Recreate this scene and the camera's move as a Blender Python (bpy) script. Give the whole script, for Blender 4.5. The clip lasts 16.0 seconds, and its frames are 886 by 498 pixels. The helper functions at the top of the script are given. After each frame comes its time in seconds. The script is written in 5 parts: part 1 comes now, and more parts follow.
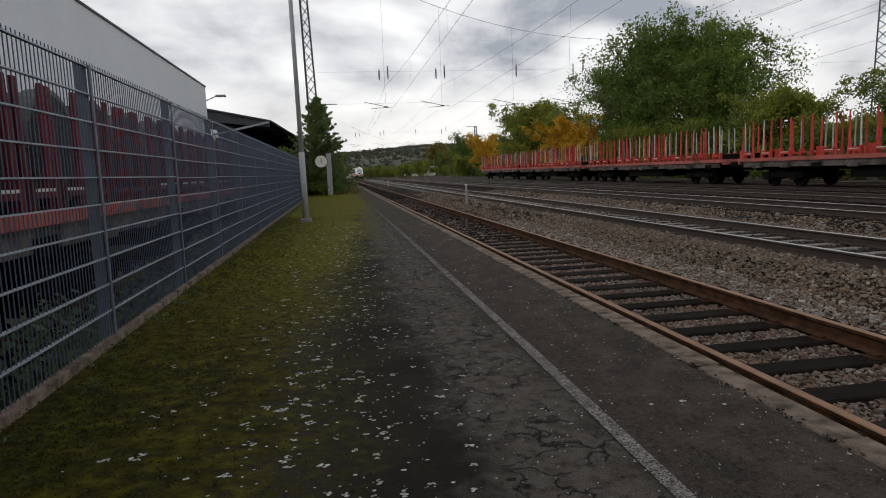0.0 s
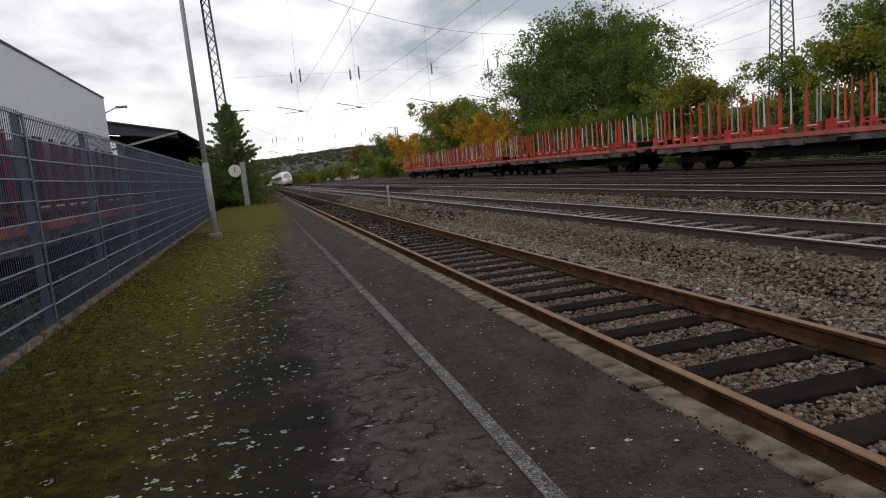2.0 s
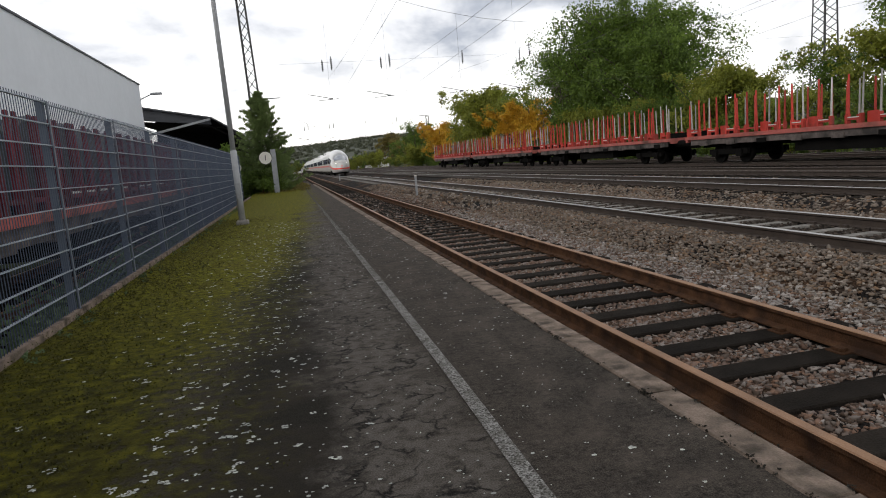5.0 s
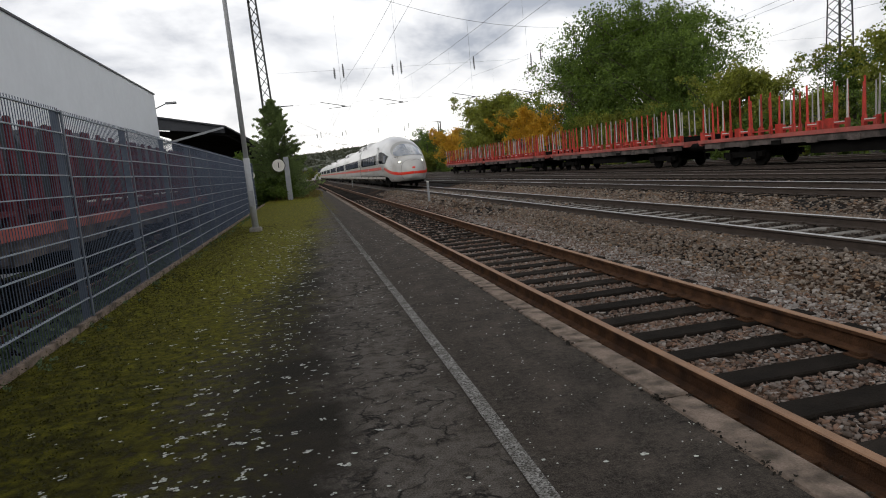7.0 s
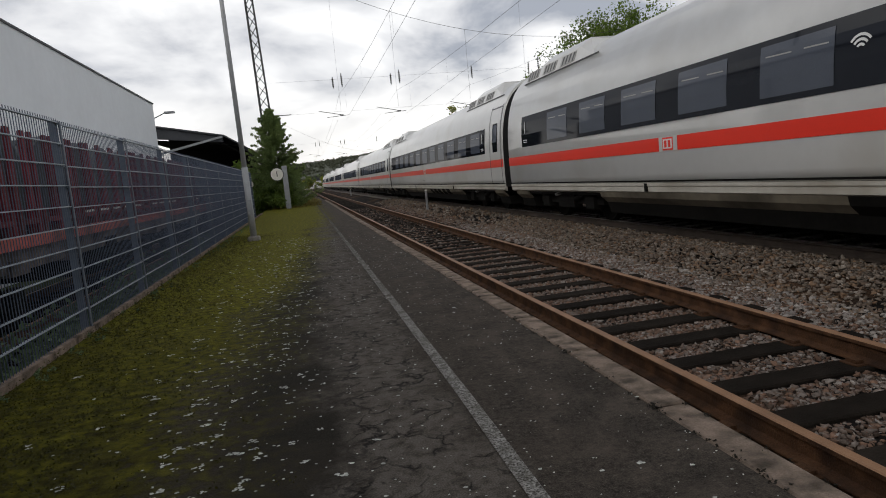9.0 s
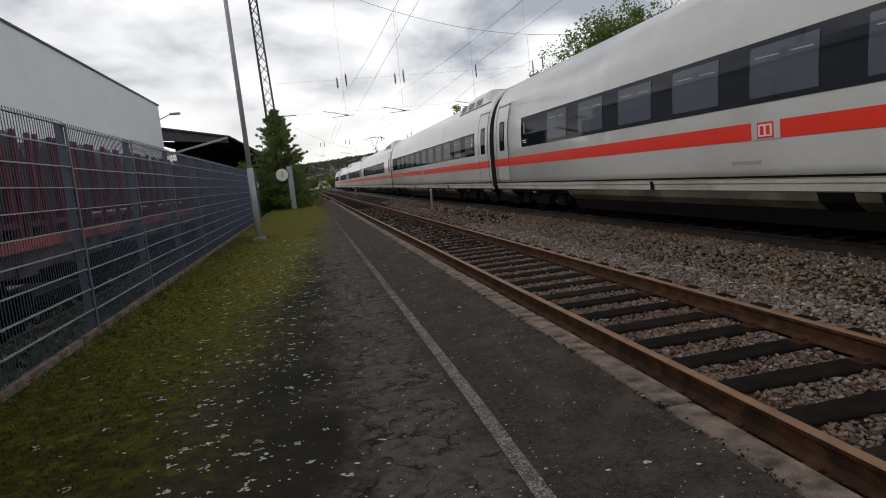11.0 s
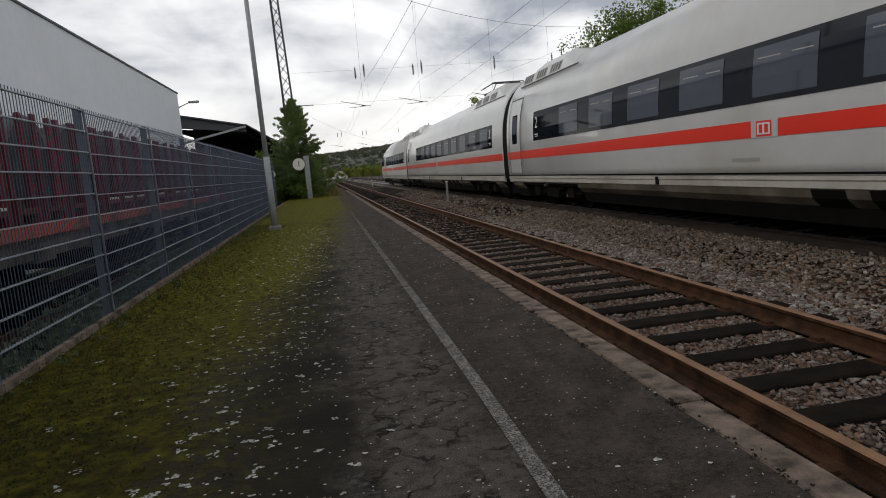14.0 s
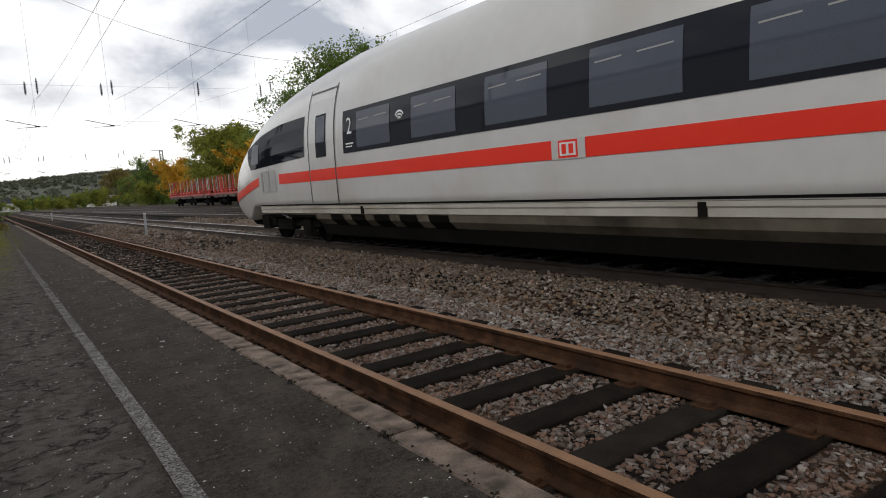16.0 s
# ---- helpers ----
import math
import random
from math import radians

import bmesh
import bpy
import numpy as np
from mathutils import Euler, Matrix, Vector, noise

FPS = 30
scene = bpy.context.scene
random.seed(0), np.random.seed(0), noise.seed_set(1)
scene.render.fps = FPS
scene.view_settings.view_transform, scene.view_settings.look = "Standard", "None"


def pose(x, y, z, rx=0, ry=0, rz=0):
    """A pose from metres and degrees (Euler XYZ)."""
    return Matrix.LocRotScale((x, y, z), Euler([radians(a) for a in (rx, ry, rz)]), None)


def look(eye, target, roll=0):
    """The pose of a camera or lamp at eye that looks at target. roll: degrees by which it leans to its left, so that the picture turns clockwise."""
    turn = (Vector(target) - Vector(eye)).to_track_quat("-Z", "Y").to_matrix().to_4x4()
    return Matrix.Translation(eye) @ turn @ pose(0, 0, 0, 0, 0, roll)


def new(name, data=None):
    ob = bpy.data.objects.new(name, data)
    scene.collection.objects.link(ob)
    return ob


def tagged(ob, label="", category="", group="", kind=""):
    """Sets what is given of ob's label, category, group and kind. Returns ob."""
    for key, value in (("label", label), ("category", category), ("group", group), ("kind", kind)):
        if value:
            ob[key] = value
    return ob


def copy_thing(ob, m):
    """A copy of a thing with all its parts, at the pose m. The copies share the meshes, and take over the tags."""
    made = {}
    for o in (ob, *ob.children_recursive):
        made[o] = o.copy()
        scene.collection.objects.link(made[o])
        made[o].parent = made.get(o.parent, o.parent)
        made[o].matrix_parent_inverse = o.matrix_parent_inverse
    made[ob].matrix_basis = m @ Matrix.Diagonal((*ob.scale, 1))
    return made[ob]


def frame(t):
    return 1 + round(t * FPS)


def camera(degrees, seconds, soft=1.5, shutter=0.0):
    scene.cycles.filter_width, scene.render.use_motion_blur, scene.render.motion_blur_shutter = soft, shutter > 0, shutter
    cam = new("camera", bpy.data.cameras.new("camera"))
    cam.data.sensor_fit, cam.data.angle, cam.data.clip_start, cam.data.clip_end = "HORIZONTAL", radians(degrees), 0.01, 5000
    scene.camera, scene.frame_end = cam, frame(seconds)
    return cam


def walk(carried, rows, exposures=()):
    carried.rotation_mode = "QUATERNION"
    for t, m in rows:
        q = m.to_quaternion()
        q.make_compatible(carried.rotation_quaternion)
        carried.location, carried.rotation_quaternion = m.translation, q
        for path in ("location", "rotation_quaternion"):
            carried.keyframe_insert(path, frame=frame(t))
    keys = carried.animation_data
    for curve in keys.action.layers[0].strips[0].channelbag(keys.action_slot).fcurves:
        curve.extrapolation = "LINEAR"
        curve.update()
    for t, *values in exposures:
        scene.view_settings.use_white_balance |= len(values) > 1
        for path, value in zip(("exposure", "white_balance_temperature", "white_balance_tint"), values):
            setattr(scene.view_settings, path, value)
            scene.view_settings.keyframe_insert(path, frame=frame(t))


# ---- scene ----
cam = camera(68.6, 16.0, 1.0)
PATH = [
    (0, (-0.973, -0.399, 1.112), (-0.665, 1.563, 0.874), -2.3),
    (0.5, (-0.895, -0.341, 1.132), (-0.794, 1.638, 0.857), -5.4),
    (1, (-0.749, -0.168, 1.138), (-0.531, 1.806, 0.903), -6.9),
    (1.5, (-0.696, -0.013, 1.118), (-0.21, 1.911, 0.866), -7.9),
    (2, (-0.705, 0.156, 1.128), (-0.185, 2.071, 0.876), -5.4),
    (2.5, (-0.71, 0.242, 1.134), (-0.296, 2.184, 0.899), -4.1),
    (3, (-0.629, 0.25, 1.133), (-0.272, 2.209, 0.94), -5.1),
    (3.5, (-0.573, 0.205, 1.146), (-0.183, 2.149, 0.882), -6.5),
    (4, (-0.54, 0.19, 1.127), (0.139, 2.047, 0.83), -6.0),
    (4.5, (-0.565, 0.195, 1.139), (0.139, 2.04, 0.819), -4.8),
    (5, (-0.581, 0.192, 1.145), (-0.152, 2.126, 0.867), -4.8),
    (5.2, (-0.571, 0.185, 1.144), (-0.183, 2.126, 0.855), -5.2),
    (7.5, (-0.557, 0.207, 1.135), (-0.163, 2.151, 0.883), -5.4),
    (8, (-0.552, 0.172, 1.148), (-0.157, 2.116, 0.892), -5.6),
    (8.5, (-0.55, 0.186, 1.148), (-0.151, 2.13, 0.899), -5.7),
    (9, (-0.553, 0.188, 1.144), (-0.154, 2.134, 0.912), -5.5),
    (9.2, (-0.559, 0.164, 1.15), (-0.173, 2.113, 0.929), -5.2),
    (11.5, (-0.537, 0.195, 1.143), (-0.163, 2.145, 0.909), -6.2),
    (12, (-0.525, 0.178, 1.143), (-0.189, 2.138, 0.925), -5.8),
    (12.5, (-0.525, 0.184, 1.134), (-0.245, 2.153, 0.93), -5.2),
    (13, (-0.502, 0.152, 1.13), (-0.3, 2.13, 0.912), -5.5),
    (13.5, (-0.478, 0.14, 1.135), (-0.261, 2.116, 0.909), -5.6),
    (14, (-0.532, 0.211, 1.135), (-0.197, 2.167, 0.883), -5.0),
    (14.5, (-0.611, 0.282, 1.138), (-0.142, 2.209, 0.883), -3.8),
    (15, (-0.635, 0.315, 1.126), (-0.135, 2.224, 0.802), -2.9),
    (15.5, (-0.532, 0.303, 1.164), (0.096, 2.182, 0.896), -3.5),
    (16, (-0.339, 0.504, 1.036), (0.791, 2.139, 0.818), -4.1),
]
EXPOSURES = [(0.0, -0.4), (0.5, 0.1), (1.0, 0.1), (1.5, -0.25), (2.0, -0.2), (3.0, -0.4), (3.5, -0.5), (4.0, -0.45), (4.5, 0.15), (5.0, 0.1), (7.5, -0.15), (8.5, -0.25), (12.5, -0.28), (13.0, -0.36), (14.0, -0.32), (14.5, -0.38), (15.0, -0.2), (15.5, 0.4), (16.0, -0.05)]
walk(cam, [(t, look(eye, target, roll)) for t, eye, target, roll in PATH], EXPOSURES)

# ---- light ----
def setup_light():
    w = bpy.data.worlds.new("sky")
    scene.world = w
    w.use_nodes = True
    nt = w.node_tree
    nt.nodes.clear()
    N, K = nt.nodes.new, nt.links.new
    out, bg = N("ShaderNodeOutputWorld"), N("ShaderNodeBackground")
    sky = N("ShaderNodeTexSky")
    sky.sky_type, sky.sun_disc = "NISHITA", False
    sky.sun_elevation, sky.sun_rotation = radians(38), radians(-25)
    co = N("ShaderNodeTexCoord")
    sep, zz, div, comb = N("ShaderNodeSeparateXYZ"), N("ShaderNodeMath"), N("ShaderNodeVectorMath"), N("ShaderNodeCombineXYZ")
    K(co.outputs["Generated"], sep.inputs[0])
    zz.operation = "MAXIMUM"
    zz.inputs[1].default_value = 0.0
    K(sep.outputs[2], zz.inputs[0])
    add = N("ShaderNodeMath")
    add.operation = "ADD"
    add.inputs[1].default_value = 0.75
    K(zz.outputs[0], add.inputs[0])
    K(add.outputs[0], comb.inputs[0]), K(add.outputs[0], comb.inputs[1]), K(add.outputs[0], comb.inputs[2])
    div.operation = "DIVIDE"
    K(co.outputs["Generated"], div.inputs[0]), K(comb.outputs[0], div.inputs[1])
    n1 = N("ShaderNodeTexNoise")
    n1.inputs["Scale"].default_value, n1.inputs["Detail"].default_value, n1.inputs["Roughness"].default_value = 4.2, 9, 0.52
    n1.inputs["Distortion"].default_value = 0.25
    mp = N("ShaderNodeMapping")
    mp.inputs["Location"].default_value, mp.inputs["Scale"].default_value = (1.7, 0.4, 0.3), (0.9, 1.0, 1.7)
    K(div.outputs[0], mp.inputs[0]), K(mp.outputs[0], n1.inputs["Vector"])
    ramp = N("ShaderNodeValToRGB")
    e = ramp.color_ramp.elements
    e[0].position, e[0].color = 0.41, (0.36, 0.385, 0.44, 1)
    e[1].position, e[1].color = 0.63, (1.0, 1.0, 1.0, 1)
    m = ramp.color_ramp.elements.new(0.49)
    m.color = (0.63, 0.64, 0.67, 1)
    K(n1.outputs["Fac"], ramp.inputs[0])
    # the low sky is brighter and warmer
    low = N("ShaderNodeMapRange")
    low.inputs[1].default_value, low.inputs[2].default_value, low.inputs[3].default_value, low.inputs[4].default_value = 0.02, 0.16, 0.95, 0.0
    K(sep.outputs[2], low.inputs[0])
    mixl = N("ShaderNodeMix")
    mixl.data_type = "RGBA"
    mixl.inputs["B"].default_value = (1.0, 0.98, 0.95, 1)
    K(low.outputs[0], mixl.inputs["Factor"]), K(ramp.outputs[0], mixl.inputs["A"])
    mixs = N("ShaderNodeMix")
    mixs.data_type = "RGBA"
    mixs.inputs["Factor"].default_value = 0.97
    sc = N("ShaderNodeVectorMath")
    sc.operation = "SCALE"
    sc.inputs["Scale"].default_value = 0.12
    K(sky.outputs[0], sc.inputs[0]), K(sc.outputs[0], mixs.inputs["A"]), K(mixl.outputs["Result"], mixs.inputs["B"])
    # unseen sky overhead is dimmed so that less light reaches the ground
    top = N("ShaderNodeMapRange")
    top.inputs[1].default_value, top.inputs[2].default_value, top.inputs[3].default_value, top.inputs[4].default_value = 0.35, 0.9, 1.0, 0.50
    K(sep.outputs[2], top.inputs[0])
    dim = N("ShaderNodeVectorMath")
    dim.operation = "SCALE"
    K(mixs.outputs["Result"], dim.inputs[0]), K(top.outputs[0], dim.inputs["Scale"])
    K(dim.outputs[0], bg.inputs["Color"])
    bg.inputs["Strength"].default_value = 1.33
    K(bg.outputs[0], out.inputs[0])
    sun = new("sun", bpy.data.lights.new("sun", "SUN"))
    sun.data.energy, sun.data.angle, sun.data.color = 0.85, radians(22), (1.0, 0.94, 0.84)
    sun.matrix_world = look((-40, -6, 34), (6, 20, 0))


setup_light()


# ---- materials ----
def base_mat(name, color, rough=0.8, metal=0.0, var=0.25, scale=6.0, bump=0.15, bscale=60.0, spec=0.5, random_amount=0.0, island=False, dirt=None, coat=0.0):
    """A surface with two scales of variation and fine relief."""
    m = bpy.data.materials.new(name)
    m.use_nodes = True
    nt = m.node_tree
    N, K = nt.nodes.new, nt.links.new
    b = nt.nodes["Principled BSDF"]
    co = N("ShaderNodeTexCoord")
    n1, n2 = N("ShaderNodeTexNoise"), N("ShaderNodeTexNoise")
    n1.inputs["Scale"].default_value, n1.inputs["Detail"].default_value = scale, 6
    n2.inputs["Scale"].default_value, n2.inputs["Detail"].default_value = bscale, 4
    K(co.outputs["Object"], n1.inputs["Vector"]), K(co.outputs["Object"], n2.inputs["Vector"])
    av = N("ShaderNodeMath")
    av.operation = "MULTIPLY_ADD"
    av.inputs[1].default_value, av.inputs[2].default_value = 0.4, 0.0
    K(n2.outputs["Fac"], av.inputs[0])
    sm = N("ShaderNodeMath")
    sm.operation = "MULTIPLY_ADD"
    sm.inputs[1].default_value = 0.6
    K(n1.outputs["Fac"], sm.inputs[0]), K(av.outputs[0], sm.inputs[2])
    mr = N("ShaderNodeMapRange")
    mr.inputs[1].default_value, mr.inputs[2].default_value = 0.3, 0.7
    mr.inputs[3].default_value, mr.inputs[4].default_value = 1 - var, 1 + var
    K(sm.outputs[0], mr.inputs[0])
    fac = mr.outputs[0]
    if random_amount:
        info = N("ShaderNodeNewGeometry") if island else N("ShaderNodeObjectInfo")
        r2 = N("ShaderNodeMapRange")
        r2.inputs[3].default_value, r2.inputs[4].default_value = 1 - random_amount, 1 + random_amount
        K(info.outputs["Random Per Island" if island else "Random"], r2.inputs[0])
        mu = N("ShaderNodeMath")
        mu.operation = "MULTIPLY"
        K(fac, mu.inputs[0]), K(r2.outputs[0], mu.inputs[1])
        fac = mu.outputs[0]
    vm = N("ShaderNodeVectorMath")
    vm.operation = "SCALE"
    vm.inputs[0].default_value = color[:3]
    K(fac, vm.inputs["Scale"])
    col = vm.outputs[0]
    if dirt:
        dcol, lo, hi, dscale = dirt
        n3 = N("ShaderNodeTexNoise")
        n3.inputs["Scale"].default_value, n3.inputs["Detail"].default_value = dscale, 7
        K(co.outputs["Object"], n3.inputs["Vector"])
        dr = N("ShaderNodeMapRange")
        dr.inputs[1].default_value, dr.inputs[2].default_value = lo, hi
        K(n3.outputs["Fac"], dr.inputs[0])
        mx = N("ShaderNodeMix")
        mx.data_type = "RGBA"
        mx.inputs["B"].default_value = (*dcol, 1)
        K(dr.outputs[0], mx.inputs["Factor"]), K(col, mx.inputs["A"])
        col = mx.outputs["Result"]
    K(col, b.inputs["Base Color"])
    b.inputs["Roughness"].default_value, b.inputs["Metallic"].default_value = rough, metal
    b.inputs["Specular IOR Level"].default_value = spec
    b.inputs["Coat Weight"].default_value = coat
    if bump:
        bp = N("ShaderNodeBump")
        bp.inputs["Strength"].default_value, bp.inputs["Distance"].default_value = bump, 0.02
        K(n2.outputs["Fac"], bp.inputs["Height"]), K(bp.outputs[0], b.inputs["Normal"])
    return m


def leaf_mat(name, c1, c2):
    """Leaves: each island its own shade, with some light through them."""
    m = bpy.data.materials.new(name)
    m.use_nodes = True
    nt = m.node_tree
    N, K = nt.nodes.new, nt.links.new
    b = nt.nodes["Principled BSDF"]
    g, n = N("ShaderNodeNewGeometry"), N("ShaderNodeTexNoise")
    co = N("ShaderNodeTexCoord")
    n.inputs["Scale"].default_value = 0.5
    K(co.outputs["Object"], n.inputs["Vector"])
    ad = N("ShaderNodeMath")
    ad.operation = "MULTIPLY_ADD"
    ad.inputs[1].default_value = 0.55
    K(g.outputs["Random Per Island"], ad.inputs[0])
    mr = N("ShaderNodeMapRange")
    mr.inputs[1].default_value, mr.inputs[2].default_value, mr.inputs[3].default_value, mr.inputs[4].default_value = 0.3, 0.7, 0.0, 0.5
    K(n.outputs["Fac"], mr.inputs[0]), K(mr.outputs[0], ad.inputs[2])
    mx = N("ShaderNodeMix")
    mx.data_type = "RGBA"
    mx.inputs["A"].default_value, mx.inputs["B"].default_value = (*c1, 1), (*c2, 1)
    K(ad.outputs[0], mx.inputs["Factor"]), K(mx.outputs["Result"], b.inputs["Base Color"])
    b.inputs["Roughness"].default_value = 0.65
    tr, ms = N("ShaderNodeBsdfTranslucent"), N("ShaderNodeMixShader")
    K(mx.outputs["Result"], tr.inputs[0])
    ms.inputs[0].default_value = 0.4
    K(b.outputs[0], ms.inputs[1]), K(tr.outputs[0], ms.inputs[2])
    K(ms.outputs[0], nt.nodes["Material Output"].inputs[0])
    return m


def platform_mat():
    """Old asphalt, cracked and worn, that moss takes over towards the fence."""
    m = bpy.data.materials.new("mossy_asphalt")
    m.use_nodes = True
    nt = m.node_tree
    N, K = nt.nodes.new, nt.links.new
    b = nt.nodes["Principled BSDF"]
    co = N("ShaderNodeTexCoord")

    def noise_at(s, d=6, r=0.6, dist=0.0):
        n = N("ShaderNodeTexNoise")
        n.inputs["Scale"].default_value, n.inputs["Detail"].default_value, n.inputs["Roughness"].default_value = s, d, r
        n.inputs["Distortion"].default_value = dist
        K(co.outputs["Object"], n.inputs["Vector"])
        return n.outputs["Fac"]

    def rng(v, a, z, lo=0.0, hi=1.0):
        r = N("ShaderNodeMapRange")
        r.inputs[1].default_value, r.inputs[2].default_value, r.inputs[3].default_value, r.inputs[4].default_value = a, z, lo, hi
        K(v, r.inputs[0])
        return r.outputs[0]

    def math(op, a, c):
        n = N("ShaderNodeMath")
        n.operation = op
        for k, v in enumerate((a, c)):
            if isinstance(v, float):
                n.inputs[k].default_value = v
            else:
                K(v, n.inputs[k])
        return n.outputs[0]

    def mix(f, a, c):
        n = N("ShaderNodeMix")
        n.data_type = "RGBA"
        K(f, n.inputs["Factor"])
        for k, v in (("A", a), ("B", c)):
            if isinstance(v, tuple):
                n.inputs[k].default_value = (*v, 1)
            else:
                K(v, n.inputs[k])
        return n.outputs["Result"]

    sep = N("ShaderNodeSeparateXYZ")
    K(co.outputs["Object"], sep.inputs[0])
    x, y = sep.outputs[0], sep.outputs[1]
    fine, mid, big = noise_at(140, 5, 0.7), noise_at(14, 6), noise_at(1.1, 5, 0.6, 0.4)
    asph = mix(rng(fine, 0.34, 0.66), (0.007, 0.0064, 0.0058), (0.114, 0.096, 0.078))
    # dark and pale mottling of the old surface
    mott = noise_at(34, 7, 0.75)
    asph = mix(math("MULTIPLY", rng(mott, 0.56, 0.68), rng(x, -0.6, 0.25, 0.25, 0.8)), asph, (0.15, 0.135, 0.118))
    asph = mix(math("MULTIPLY", rng(mott, 0.49, 0.39), 0.8), asph, (0.012, 0.011, 0.010))
    # the middle of the walkway is darker, damp with algae
    damp = math("MULTIPLY", rng(x, -1.3, -0.9), rng(x, -0.55, -0.35, 1.0, 0.0))
    asph = mix(math("MULTIPLY", damp, 0.85), asph, (0.017, 0.0148, 0.0105))
    # worn lighter strip beside the line
    xw = math("ADD", x, math("MULTIPLY", rng(noise_at(2.2, 6, 0.65), 0.3, 0.7, -1.0, 1.0), 0.22))
    band = math("MULTIPLY", rng(xw, -0.62, -0.38), rng(xw, -0.02, 0.16, 1.0, 0.0))
    wear = math("MULTIPLY", math("MULTIPLY", band, rng(mid, 0.33, 0.56)), rng(big, 0.25, 0.6, 0.45, 1.0))
    asph = mix(wear, asph, mix(rng(fine, 0.3, 0.7), (0.050, 0.045, 0.038), (0.225, 0.200, 0.175)))
    # brown tint of dust
    asph = mix(math("MULTIPLY", rng(big, 0.45, 0.7), 0.5), asph, (0.060, 0.048, 0.038))
    # pale scuffed patches between the line and the edge stones
    asph = mix(math("MULTIPLY", math("MULTIPLY", rng(noise_at(4.5, 8, 0.72), 0.42, 0.66), rng(x, 0.12, 0.4)), 0.65), asph, (0.125, 0.103, 0.085))
    asph = mix(math("MULTIPLY", math("MULTIPLY", rng(noise_at(2.3, 8, 0.72), 0.54, 0.40), rng(x, 0.15, 0.4)), 0.25), asph, (0.017, 0.0155, 0.014))
    # fine cracks
    v = N("ShaderNodeTexVoronoi")
    v.feature = "DISTANCE_TO_EDGE"
    v.inputs["Scale"].default_value = 4.2
    wob = N("ShaderNodeVectorMath")
    wob.operation = "ADD"
    nv = N("ShaderNodeTexNoise")
    nv.inputs["Scale"].default_value, nv.inputs["Detail"].default_value = 6, 5
    K(co.outputs["Object"], nv.inputs["Vector"])
    scn = N("ShaderNodeVectorMath")
    scn.operation = "SCALE"
    scn.inputs["Scale"].default_value = 0.35
    K(nv.outputs["Color"], scn.inputs[0])
    K(co.outputs["Object"], wob.inputs[0]), K(scn.outputs[0], wob.inputs[1]), K(wob.outputs[0], v.inputs["Vector"])
    crack = math("MULTIPLY", rng(v.outputs["Distance"], 0.0, 0.055, 1.0, 0.0), math("MULTIPLY", band, rng(noise_at(3.3, 4), 0.40, 0.52)))
    asph = mix(crack, asph, (0.012, 0.011, 0.010))
    # moss: wide by the fence and over the far end, thinning out towards the walkway
    edge = math("ADD", math("MULTIPLY", rng(y, 4.0, 14.0), 0.80), math("MULTIPLY", rng(big, 0.3, 0.7), 0.55))
    edge = math("ADD", edge, math("MULTIPLY", rng(y, 16.0, 24.0), 0.5))
    rel = math("SUBTRACT", math("ADD", edge, -1.30), x)
    moss = math("MULTIPLY", rng(rel, -0.35, 0.45), rng(math("ADD", mid, math("MULTIPLY", rel, 0.28)), 0.36, 0.60))
    green = mix(rng(mid, 0.32, 0.68), (0.046, 0.048, 0.004), (0.275, 0.262, 0.014))
    green = mix(rng(fine, 0.28, 0.58), (0.014, 0.015, 0.003), green)
    green = mix(math("MULTIPLY", rng(big, 0.5, 0.72), 0.3), green, (0.10, 0.075, 0.022))
    # younger, darker moss near the middle of the platform
    green = mix(math("MULTIPLY", rng(y, 3.2, 8.0, 0.9, 0.0), rng(noise_at(5.0, 6), 0.35, 0.6, 0.5, 1.0)), green, mix(rng(mid, 0.35, 0.65), (0.009, 0.009, 0.0020), (0.046, 0.040, 0.005)))
    col = mix(moss, asph, green)
    K(col, b.inputs["Base Color"])
    b.inputs["Roughness"].default_value = 0.9
    b.inputs["Specular IOR Level"].default_value = 0.1
    bp = N("ShaderNodeBump")
    bp.inputs["Strength"].default_value, bp.inputs["Distance"].default_value = 0.9, 0.014
    hgt = math("ADD", math("MULTIPLY", fine, 0.4), math("MULTIPLY", math("MULTIPLY", moss, mid), 1.6))
    hgt = math("SUBTRACT", hgt, math("MULTIPLY", crack, 0.7))
    K(hgt, bp.inputs["Height"]), K(bp.outputs[0], b.inputs["Normal"])
    return m


